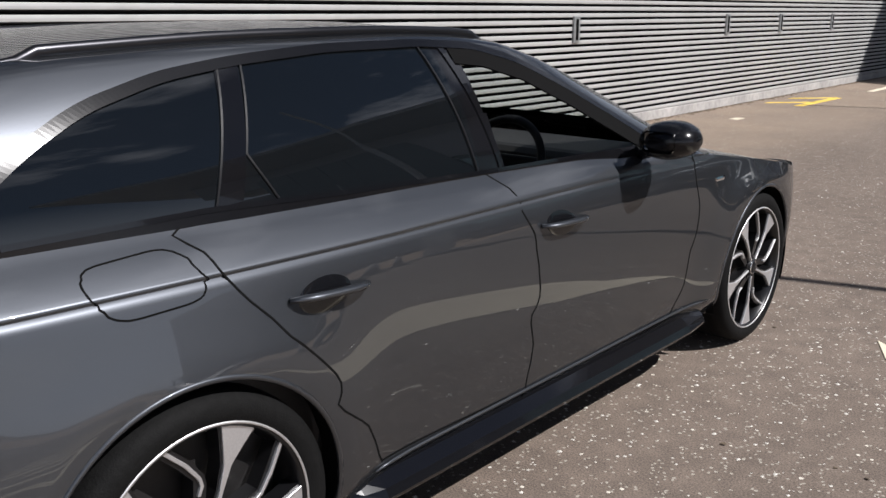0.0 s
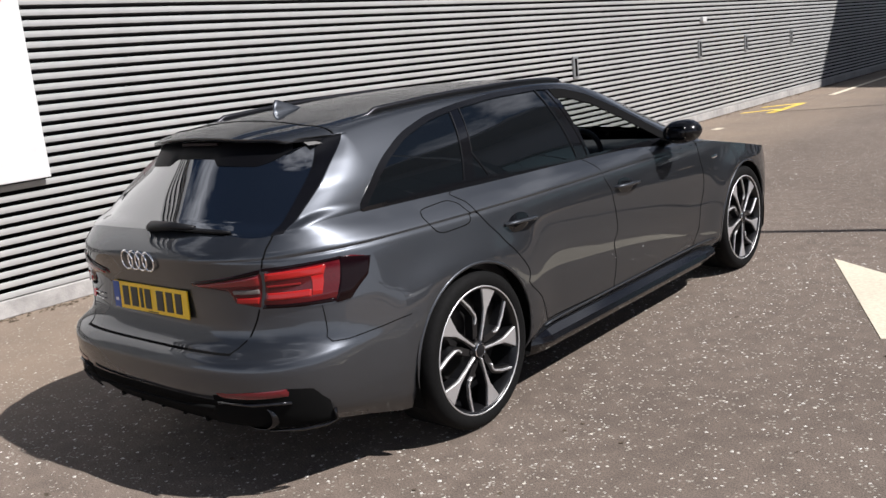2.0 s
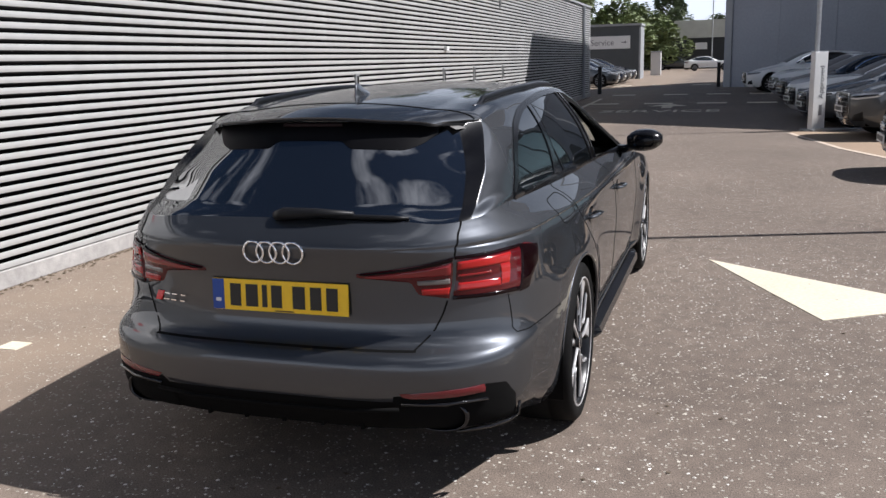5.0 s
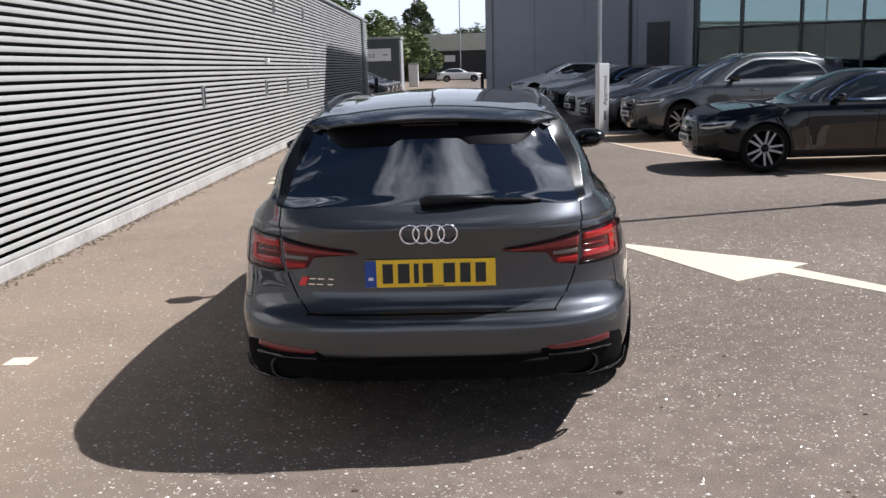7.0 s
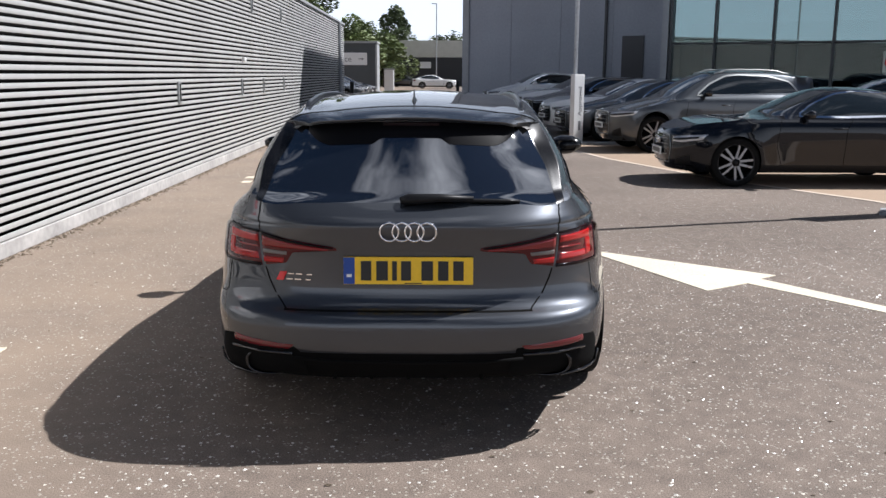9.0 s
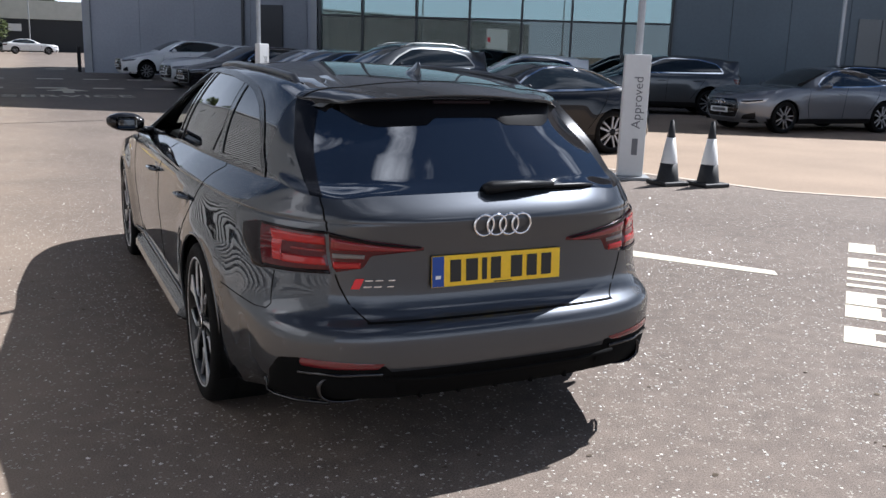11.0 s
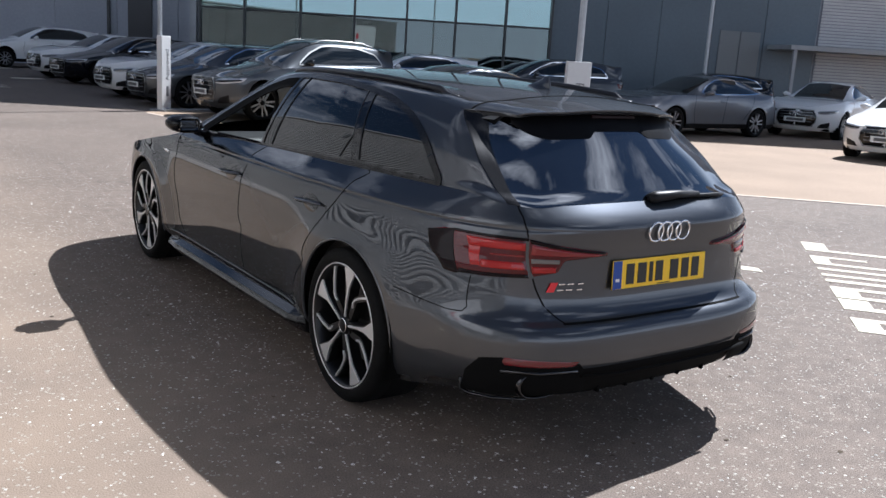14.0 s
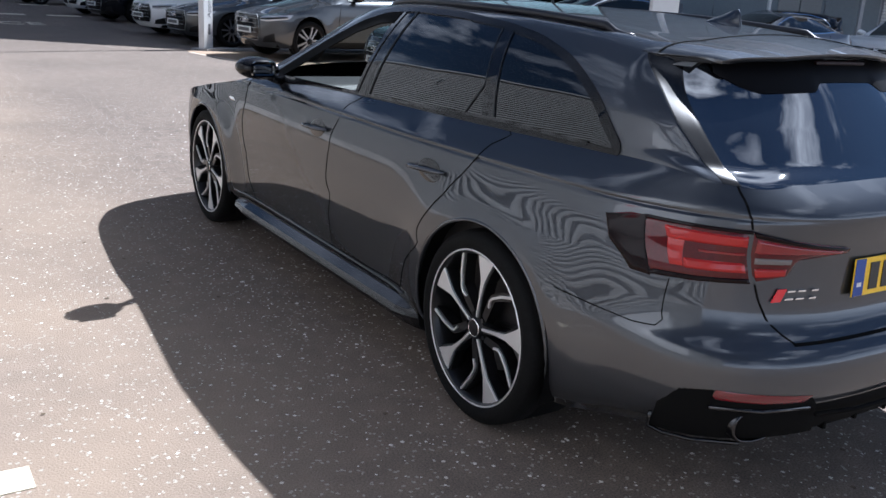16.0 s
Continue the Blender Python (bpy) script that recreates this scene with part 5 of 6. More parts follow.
# yellow hatch by the wall
for q in (0, .5):
    marking("yellow_line", [(-3.3, 13.3 + q * 2), (-2.75, 13.9 + q * 2), (-2.75, 14.08 + q * 2), (-3.3, 13.48 + q * 2)], YELLOW_PAINT, "yellow painted hatch on the asphalt")
marking("yellow_line", [(-2.80, 13.2), (-2.66, 13.2), (-2.66, 15.0), (-2.80, 15.0)], YELLOW_PAINT, "yellow painted line on the asphalt")
marking("lane_line", [(-2.75, 16.6), (-2.63, 16.6), (-3.05, 30), (-3.15, 30)], ROAD_PAINT, "thin cream lane line on the asphalt", .008)
for row, (y, xs) in enumerate(((26.2, (-2.5, -.75, .9, 2.4)), (33, (-2.6, -.6, 1.0, 2.6)), (45, (-4, -2, 0, 2)))):
    for x in xs:
        marking("lane_dash", [(x - .45, y - .25), (x + .45, y - .25), (x + .45, y + .25), (x - .45, y + .25)], ROAD_PAINT, "pale painted dash on the asphalt", .008)

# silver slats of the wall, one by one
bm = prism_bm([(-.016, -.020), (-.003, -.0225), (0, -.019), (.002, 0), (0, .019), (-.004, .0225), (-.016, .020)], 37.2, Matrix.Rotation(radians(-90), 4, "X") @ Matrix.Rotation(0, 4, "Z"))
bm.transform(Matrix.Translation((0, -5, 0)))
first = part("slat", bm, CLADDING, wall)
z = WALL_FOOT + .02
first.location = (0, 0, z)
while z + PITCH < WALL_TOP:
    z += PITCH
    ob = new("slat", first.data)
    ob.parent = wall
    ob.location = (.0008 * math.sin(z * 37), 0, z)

# words on the asphalt, unreadable from here: plain bars in a row
for s0, wd, ln in ((.0, .09, 1.7), (.09, .16, .16), (.25, .08, .45), (.54, .09, 1.7), (.63, .20, .20), (.86, .08, 1.7), (.94, .18, .18), (1.12, .08, 1.0),
                   (1.36, .08, 1.8), (1.56, .07, 1.7), (1.78, .07, 1.8), (2.0, .07, 1.8), (2.07, .21, .14), (2.28, .06, .45), (2.58, .08, 1.8), (2.66, .32, .20)):
    b, e = Vector((.76, .65)), Vector((.65, -.76))
    o = Vector((2.43, -.42)) + b * s0
    pts = [tuple(o), tuple(o + e * ln), tuple(o + e * ln + b * wd), tuple(o + b * wd)]
    marking("letter_bar", pts, ROAD_PAINT, "cream painted letter stroke on the asphalt")

# tan surfaced parking area beyond the lane
tan = mat("tan_surface", (.31, .225, .155), .85, grain=.14, scale=40, stain=.12, stain_scale=.6, bump=.3, bump_scale=120)
marking("pavement", [(2.55, 14.55), (3.15, 11.6), (4.3, 8.3), (5.4, 6.3), (6.4, 3.95), (8.2, 2.4), (13.5, -2), (34, -2), (34, 15), (16, 15.2), (2.6, 14.9)], tan, "tan surfaced parking area with a pale edge line")
edge = [(2.50, 14.55), (3.10, 11.6), (4.24, 8.3), (5.34, 6.3), (6.34, 3.90), (8.15, 2.33), (13.5, -2.1)]
v = [p for x, y in edge for p in ((x, y, .006), (x + .09, y + .04, .006))]
f = [(2 * i, 2 * i + 1, 2 * i + 3, 2 * i + 2) for i in range(len(edge) - 1)]
tagged(mesh_object("pavement_edge", v, f, mat("edge_line", (.55, .45, .36), .8, grain=.15, scale=30)), "pale edging line of the tan parking area", "edging", kind="structure")
marking("kerb", [(3.0, 14.9), (8.6, 15.2), (8.6, 15.45), (3.0, 15.2)], LIGHT_PANEL, "pale kerb strip beside the parking bays", .05)
# markings of the service lane
text_object("lane_word", "SERVICE", 1.05, ROAD_PAINT, pose(-.42, 21.9, .009) @ Matrix.Diagonal((.86, 1.35, 1, 1)))
tagged(bpy.data.objects["lane_word"], "white painted word on the service lane", "road marking", kind="structure")
marking("lane_arrow", [(-.9, 24.6), (-.35, 25.8), (.2, 24.6), (-.2, 24.6), (-.2, 23.6), (-.5, 23.6), (-.5, 24.6)], ROAD_PAINT, "white painted arrow on the service lane", .008)

# ---- buildings ----
D2 = Vector((.857, -.515, 0)).normalized()
TURN_F = math.degrees(math.atan2(D2.y, D2.x))
show = tagged(empty("showroom"), "dark clad car showroom with tall teal glazing", "building")
show.matrix_world = pose(8.1, 27.4, 0, 0, 0, TURN_F)   # x runs along the front, y into the building
H_ = 12.0
part("back_wall", box_bm(13, 9.0, H_ / 2, 26, .3, H_), SHOW_WALL, show)
part("side_wall", box_bm(.12, 4.6, H_ / 2, .24, 8.6, H_), DARK_PANEL, show)
part("show_floor", box_bm(7, 4.5, .06, 13.6, 8.8, .12), SHOW_FLOOR, show)
# mezzanine and inner wall coloured dark to stand for a dim interior
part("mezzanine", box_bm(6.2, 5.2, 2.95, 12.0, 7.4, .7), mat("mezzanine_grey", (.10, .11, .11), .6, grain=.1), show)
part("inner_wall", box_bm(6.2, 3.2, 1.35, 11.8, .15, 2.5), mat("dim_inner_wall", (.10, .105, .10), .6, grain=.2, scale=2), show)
MUL = [0.0, 1.5, 3.4, 5.25, 7.05, 8.75, 10.5, 12.1]
for a, b in zip(MUL, MUL[1:]):
    part("glass_pane", box_bm((a + b) / 2, .06, 1.28, b - a - .06, .02, 2.5), DARK_REFLECTION_GLASS, show)
    part("glass_pane", box_bm((a + b) / 2, .06, 5.0, b - a - .06, .02, 4.8), FACADE_GLASS, show)
    part("transom", box_bm((a + b) / 2, .0, 2.57, b - a, .05, .05), mat_once("mullion_dark", (.03, .034, .036), .4), show)
for s in MUL:
    part("mullion", box_bm(s, -.03, 4.0, .075, .16, 8.0, .008), mat_once("mullion_dark", (.03, .034, .036), .4), show)
part("corner_post", box_bm(-.22, .05, H_ / 2, .22, .3, H_), LIGHT_PANEL, show)
part("upper_front", box_bm(6.05, .2, 10.0, 12.2, .3, 4.0), DARK_PANEL, show)
for k in range(5):
    s0 = 12.15 + k * 1.9
    part("front_panel", box_bm(s0 + .95, .15, H_ / 2, 1.885, .3, H_, .006), TEAL_PANEL, show)
for sx in (18.5, 19.25):
    part("front_door", box_bm(sx, -.02, 1.45, .72, .06, 2.9, .006), mat_once("door_grey", (.17, .18, .185), .5, grain=.05), show)
for k in range(46):
    part("shutter_slat", box_bm(25.4, .02, .1 + k * .11, 7.3, .05, .085, .01, 1), mat_once("shutter_grey", (.55, .55, .55), .5, 0, grain=.06, stain=.06), show)
part("shutter_back", box_bm(25.4, .2, 4.5, 7.5, .24, 9.0), DARK_PANEL, show)
part("canopy", box_bm(24.2, -1.0, 2.42, 8.6, 2.0, .16, .01), LIGHT_PANEL, show)
for sx in (20.1, 24.0, 28.2):
    part("canopy_post", box_bm(sx, -1.9, 1.17, .12, .12, 2.34, .01), LIGHT_PANEL, show)
# unseen roof slab, added to cast the lane shade: overhangs the front, its edge level with the long wall
pts = [(7.6, 24.2), (33, 8.9), (42, 22), (14, 42), (7.6, 42)]
ob = part("roof", prism_bm(pts, .5, Matrix.Translation((0, 0, 15.4))), DARK_PANEL)
ob.parent = show
ob.matrix_parent_inverse = show.matrix_world.inverted()
# unseen storey, added to reach up to the slab
part("upper_storey", box_bm(14, 6.5, 13.7, 27, 5, 3.4), DARK_PANEL, show)

work = tagged(empty("workshop"), "windowless dark grey clad workshop building", "building")
work.matrix_world = pose(1.20, 40.7, 0, 0, 0, TURN_F)
for k in range(5):
    part("wall_panel", box_bm(.0 + 2.56 * k + 1.28, .15, 4.5, 2.545, .3, 9.0, .006), DARK_PANEL, work)
part("west_wall", box_bm(.02, 6, 4.5, .3, 12, 9.0), DARK_PANEL, work)
part("corner_trim", box_bm(.12, -.03, 4.5, .30, .08, 9.0), LIGHT_PANEL, work)
part("roof", box_bm(6.4, 6, 9.1, 13, 12.4, .3), DARK_PANEL, work)
part("door", box_bm(8.65, -.03, 1.6, 1.0, .08, 3.2, .01), mat_once("door_dark", (.03, .03, .033), .4), work)
# proud dark strip standing in for a dark recess in this wall
part("rain_pipe", box_bm(7.35, -.06, 4.5, .12, .12, 9.0, .02), mat_once("door_dark", (.03, .03, .033), .4), work)

svc = tagged(empty("service_kiosk"), "low dark grey building with a white sign board", "building")
svc.matrix_world = pose(-8.5, 60, 0)
part("wall", box_bm(-.3, 1.25, 1.8, 8.4, 2.5, 3.6), mat("kiosk_dark", (.055, .062, .066), .55, grain=.08, stain=.08), svc)
part("roof", box_bm(-.3, 1.25, 3.66, 8.6, 2.8, .14), LIGHT_PANEL, svc)
part("end_wall", box_bm(3.9, 1.2, 1.75, .12, 2.5, 3.5), LIGHT_PANEL, svc)
sg = part("sign_board", box_bm(1.70, -.05, 2.50, 3.1, .08, .86, .01), SIGN_WHITE, svc)
text_object("sign_word", "Service", .56, mat_once("sign_grey_print", (.16, .16, .17), .5), pose(1.35, -.095, 2.48, 90, 0, 0), .002, svc)
part("sign_arrow", prism_bm([(0, -.03), (.22, -.03), (.22, -.10), (.38, 0), (.22, .10), (.22, .03), (0, .03)], .003, pose(2.65, -.095, 2.50, 90, 0, 0)), mat_once("sign_grey_print", (.16, .16, .17), .5), svc)

far = tagged(empty("warehouse"), "distant flat-roofed warehouse with a beige upper band", "building")
far.matrix_world = pose(2, 104, 0)
part("upper_band", box_bm(4, 3, 4.4, 22, 6, 1.95), BEIGE_PANEL, far)
# lower wall near black, its shade put into the colour
part("lower_wall", box_bm(0, 3.2, 1.7, 34, 6, 3.4), mat_once("shade_wall", (.03, .032, .035), .7, grain=.1), far)
part("notice_board", box_bm(-3.95, -.05, 2.5, 1.3, .1, .75), SIGN_WHITE, far)

# ---- sign pillars, posts, cones ----


def sign_pillar(x, y, turn, label, depth=.12, brand=True):
    ob = tagged(empty("sign_pillar"), label, "sign", "white sign pillars")
    ob.matrix_world = pose(x, y, 0, 0, 0, turn)
    part("panel", box_bm(0, 0, .77, .31, depth, 1.46, .01), SIGN_WHITE, ob)
    part("foot_plate", box_bm(0, 0, .02, .46, .36, .04, .005), LIGHT_PANEL, ob)
    if brand:
        part("brand_bar", box_bm(.03, -depth / 2 - .002, .40, .07, .004, .20), mat_once("sign_grey_print", (.16, .16, .17), .5), ob)
    text_object("sign_word", "Approved", .155, mat_once("sign_grey_print", (.16, .16, .17), .5), Matrix.Translation((.03, -depth / 2 - .002, .93)) @ Matrix.Rotation(radians(-90), 4, "Y") @ Matrix.Rotation(radians(90), 4, "X"), .001, ob)
    part("pole", prism_bm([(.044 * math.cos(a), .044 * math.sin(a)) for a in np.linspace(0, 2 * math.pi, 12, endpoint=False)], 7.0, Matrix.Translation((.02, .1, 0))), POLE_GREY, ob)
    return ob


sign_pillar(3.05, 15.15, 38, "white sign pillar with grey lettering against a lamp post")
sign_pillar(5.20, 5.26, -28, "white sign pillar with grey lettering beside two cones")


def lamp_post(x, y, h, label="tall galvanised lamp post"):
    ob = tagged(empty("lamp_post"), label, "lamp post", "lamp posts")
    ob.matrix_world = pose(x, y, 0)
    part("pole", prism_bm([(.06 * math.cos(a), .06 * math.sin(a)) for a in np.linspace(0, 2 * math.pi, 12, endpoint=False)], h), POLE_GREY, ob)
    part("lantern", box_bm(-.25, 0, h, .6, .22, .09, .03), LIGHT_PANEL, ob)


lamp_post(20.6, 16.0, 7.0)
lamp_post(-.6, 96, 9.0)


def cone(x, y):
    ob = tagged(empty("traffic_cone"), "black and white traffic cone on the asphalt", "cone", "traffic cones")
    ob.matrix_world = pose(x, y, 0)
    part("base", box_bm(0, 0, .025, .36, .36, .05, .015), CONE_BLACK, ob)
    for nm, z0, z1, m_ in (("skirt", .045, .26, CONE_BLACK), ("sleeve", .26, .56, CONE_WHITE), ("tip", .56, .76, CONE_BLACK)):
        r = lambda z: .135 - .135 * z / .86 + .004
        v, f = lathe([(r(z0), z0), (r(z1), z1), (.001, z1)], 24, "z")
        under(mesh_object(nm, v, f, m_, True), ob)


cone(5.36, 4.72)
cone(5.78, 4.50)
for x, y in ((.88, 41.0), (-3.75, 34.2)):
    ob = tagged(empty("bollard"), "slim dark bollard beside the service lane", "bollard", "bollards")
    ob.matrix_world = pose(x, y, 0)
    part("post", box_bm(0, 0, .55, .16, .16, 1.1, .03), SATIN_BLACK, ob)
    part("cap", box_bm(0, 0, 1.12, .18, .18, .05, .02), SATIN_BLACK, ob)
ob = tagged(empty("waste_bin"), "pale bin and pump housing beside the kiosk", "bin")
ob.matrix_world = pose(-4.35, 71, 0)
part("housing", box_bm(0, 0, .9, .8, .6, 1.8, .05), SIGN_WHITE, ob)
part("lid", box_bm(0, 0, 1.84, .86, .66, .1, .03), LIGHT_PANEL, ob)

# ---- trees and distance ----


def tree(x, y, h, crown_r, leaf, seed, label, crown_low=.3, leaves=2600, size=.28):
    rg = random.Random(seed)
    ob = tagged(empty("tree"), label, "tree", "trees behind the yard")
    ob.matrix_world = pose(x, y, 0)
    tv, tf = [], []

    def limb(p, q, r0, r1):
        v, f = tube([p, tuple((Vector(p) + Vector(q)) / 2 + Vector((rg.uniform(-.2, .2), rg.uniform(-.2, .2), 0))), q], [r0, (r0 + r1) / 2, r1], 7)
        o = len(tv)
        tv.extend(v)
        tf.extend([tuple(i + o for i in k) for k in f])
    limb((0, 0, 0), (rg.uniform(-.3, .3), rg.uniform(-.3, .3), h * .75), h * .022, h * .008)
    clumps = []
    for k in range(26):
        a, t = rg.uniform(0, 6.28), rg.uniform(crown_low, 1.0)
        rr = crown_r * math.sin(math.pi * min(1, (t - crown_low) / (1 - crown_low) * .8 + .18)) * rg.uniform(.35, 1.05)
        c = (rr * math.cos(a), rr * math.sin(a), h * t)
        clumps.append((c, crown_r * rg.uniform(.22, .42)))
        limb((0, 0, h * (t * .7)), c, h * .006, h * .002)
    under(mesh_object("trunk", tv, tf, BARK, True), ob)
    v, f = [], []
    for k in range(leaves):
        c, r = rg.choice(clumps)
        d = Vector((rg.gauss(0, 1), rg.gauss(0, 1), rg.gauss(0, .8))).normalized() * r * rg.uniform(.5, 1.1) ** .7
        p = Vector(c) + d
        q = Matrix.Rotation(rg.uniform(0, 6.28), 3, "Z") @ Matrix.Rotation(rg.uniform(-1.2, 1.2), 3, "X")
        s = size * rg.uniform(.6, 1.4)
        b = len(v)
        v += [p + q @ Vector((-s, 0, 0)), p + q @ Vector((0, -s * .55, .06)), p + q @ Vector((s, 0, 0)), p + q @ Vector((0, s * .55, .06))]
        f.append((b, b + 1, b + 2, b + 3))
    under(mesh_object("crown", v, f, leaf), ob)


for k, (x, y, h, r, m_) in enumerate(((-12.5, 72, 12, 3.4, LEAF_A), (-17, 66, 14, 4, LEAF_A), (-8.8, 84, 6.3, 3.0, LEAF_A), (-21, 58, 14, 5, LEAF_B), (-14, 92, 11, 4, LEAF_B), (-6.0, 114, 9.3, 3.2, LEAF_B),
                                      (-10.5, 116, 7.0, 4, LEAF_A), (.5, 124, 6.5, 4, LEAF_B), (-27, 70, 15, 6, LEAF_B), (-6.6, 98, 5.2, 3, LEAF_A))):
    tree(x, y, h, r, m_, 20 + k, "leafy green tree behind the yard" if m_ is LEAF_A else "dark green tree behind the yard", .18, 6000, .22)

# ---- parked cars ----
COUPE = CarShape(
    rear=[(.18, -.95), (.3, -1.0), (.45, -1.02), (.6, -1.0), (.75, -.99), (.88, -1.0), (.95, -.96), (.985, -.90)],
    front=[(.18, 3.55), (.30, 3.66), (.45, 3.70), (.60, 3.69), (.70, 3.66), (.78, 3.60), (.86, 3.5), (.99, 3.35)],
    width=[(.18, .80), (.23, .84), (.30, .872), (.45, .885), (.65, .905), (.78, .905), (.86, .89), (.92, .865), (.985, .82)],
    roof=[(-.92, .985), (-.75, 1.0), (-.45, 1.09), (-.1, 1.21), (.3, 1.315), (.7, 1.362), (1.05, 1.368), (1.3, 1.34), (1.6, 1.24), (2.0, 1.07), (2.25, .965), (2.5, .94), (2.9, .905),
          (3.25, .85), (3.45, .80), (3.6, .745), (3.7, .69)],
    roof_half=[(-.92, .60), (-.3, .54), (.4, .55), (1.0, .56), (1.4, .56), (2.2, .64), (2.5, .60), (3.7, .45)],
    crown=[(-.92, .02), (-.3, .05), (1.0, .06), (2.0, .05), (2.4, .045), (3.7, .03)],
    top=[(0, .985), (.8, .985), (1.2, .965), (1.6, .94), (2.0, .93), (2.25, .89), (2.5, .85), (2.75, .79), (3.0, .755)], base=2.76, taper=.06)
DLO_COUPE = rounded([(-.30, 1.035), (.05, 1.20), (.45, 1.29), (.95, 1.315), (1.25, 1.28), (1.6, 1.14), (1.88, .975), (1.2, .965), (.3, .99)], .05)
DLO_EST = rounded([(-.38, 1.01), (-.17, 1.21), (.3, 1.305), (.97, 1.325), (1.25, 1.305), (1.62, 1.17), (1.95, .975), (1.0, .985)], .04)
CAR_GLASS = mat("car_glass", (.012, .016, .018), .02, coat=.6, spec=.6)
LV = [.20, .25, .31, .37, .44, .52, .60, .68, .76, .82, .86, .89, .92, .95, .985]


TEMPLATES = {}


def car_template(shape, dlo, rails):
    """The pieces of a parked car at unit scale: rows of name, material key, verts, faces, normals."""
    if (id(shape), rails) in TEMPLATES:
        return TEMPLATES[(id(shape), rails)]
    rows = []
    est = shape is ESTATE
    for k, (v, f, n) in grid_pieces(body_grid(shape, 20, 50, 24, LV), lambda c, i, j: None if in_arch(shape, c) else ("low" if c[2] < (.225 if c[1] > 3.2 else .30) else "body")).items():
        rows.append(("lower_trim" if k == "low" else "body", SATIN_BLACK if k == "low" else "paint", v, f, n))
    ys = np.r_[np.linspace(-.80 if est else -.90, 2.3, 76), np.linspace(2.34, 3.66, 26)]
    G_ = upper_grid(shape, ys, (12, 4, 8))

    def key(c, i, j):
        x, y, z = c
        col = min(j, G_.shape[1] - 2 - j)
        if y > 2.3:
            return "bonnet"
        if col < 13 and in_poly(y, z, dlo):
            return "side_glass" if x > 0 else "side_glass "
        if y > 1.35 and col >= 13 and y < 2.26:
            return "windscreen"
        if y < (-.47 if est else .2) and col >= 13 and y > (-.78 if est else -.72):
            return "rear_window"
        return "roof"
    for k, (v, f, n) in grid_pieces(G_, key).items():
        rows.append((k.strip(), "paint" if k in ("roof", "bonnet") else CAR_GLASS, v, f, n))
    at_ = upper_lookup(shape)

    def fx(x, z):
        lo, hi = 2.0, 3.0
        for _ in range(22):
            mid = (lo + hi) / 2
            if shape.low(mid, z)[0] > x:
                lo = mid
            else:
                hi = mid
        return lo

    def put(name, vf, m_):
        rows.append((name, m_, np.array([tuple(p) for p in vf[0]], float), vf[1], None))
    uy = lambda y, z: shape.u_at("y", y, z)
    a = np.array(dlo + [dlo[0]], float)
    d = np.r_[0, np.cumsum(np.hypot(*np.diff(a, axis=0).T))]
    trim = []
    for t in np.linspace(0, d[-1], 60):
        y, z = float(np.interp(t, d, a[:, 0])), float(np.interp(t, d, a[:, 1]))
        trim.append((y, z, *at_(y, z)))
    for side in (1, -1):
        put("window_trim", strip([(x * side, y, z) for y, z, x, n in trim], [(n[0] * side, n[1], n[2]) for y, z, x, n in trim], .03, .006), VENT_METAL if rails else CHROME)
        for c in (0.0, shape.base):
            v = []
            for g in np.linspace(-20, 200, 20):
                y, z = c + (shape.arch + .01) * math.cos(radians(g)), shape.hub + (shape.arch + .01) * math.sin(radians(g))
                v += [(side * .87, y, max(z, .2)), (side * .5, y, max(z, .2))]
            f = [(2 * i, 2 * i + 1, 2 * i + 3, 2 * i + 2) for i in range(19)] + [(2 * i + 1, 2 * i + 3, 40) for i in range(19)]
            put("arch_liner", (v + [(side * .5, c, shape.hub)], f), MATT_BLACK)
        put("headlamp", ruled_patch(shape, [(fx(.48, .675), .675), (fx(.64, .695), .695), (uy(3.18, .725), .725)], [(fx(.50, .61), .61), (fx(.64, .60), .60), (uy(3.26, .65), .65)], side, .006, .007, 4, 14), LAMP_CLEAR)
        put("lamp_element", ruled_patch(shape, [(fx(.51, .655), .655), (fx(.64, .665), .665), (uy(3.3, .69), .69)], [(fx(.51, .630), .630), (fx(.64, .630), .630), (uy(3.3, .665), .665)], side, .009, .003, 2, 10), SATIN_BLACK)
        put("grille", ruled_patch(shape, [(2.999, .690), (fx(.40, .685), .685)], [(2.999, .315), (fx(.40, .315), .315)], side, .006, .006, 6, 8), GLOSS_BLACK)
        put("grille_corner", ruled_patch(shape, [(fx(.39, .685), .685), (fx(.47, .56), .56)], [(fx(.39, .315), .315), (fx(.47, .44), .44)], side, .006, .006, 5, 5), GLOSS_BLACK)
        put("grille_frame", tube([shape.skin(u, z, side, .010) for u, z in [(2.999, .695), (fx(.40, .692), .692), (fx(.475, .56), .56), (fx(.475, .44), .44), (fx(.40, .308), .308), (2.999, .308)]], .008, 5), VENT_METAL)
        for z in (.42, .49, .56, .63):
            put("grille_bar", ruled_patch(shape, [(2.999, z + .006), (fx(.39, z + .006), z + .006)], [(2.999, z - .003), (fx(.39, z - .003), z - .003)], side, .009, .004, 2, 6), VENT_METAL)
        put("air_intake", ruled_patch(shape, [(fx(.56, .37), .37), (fx(.74, .43), .43)], [(fx(.50, .28), .28), (fx(.73, .29), .29)], side, .006, .006, 3, 8), SATIN_BLACK)
        put("tail_lamp", ruled_patch(shape, [(shape.u_at("x", .42, .86), .86), (uy(-.62, .88), .88)], [(shape.u_at("x", .46, .76), .76), (uy(-.66, .77), .77)], side, .006, .006, 3, 12), RED_LENS)
        mz = 1.0 if est else .985
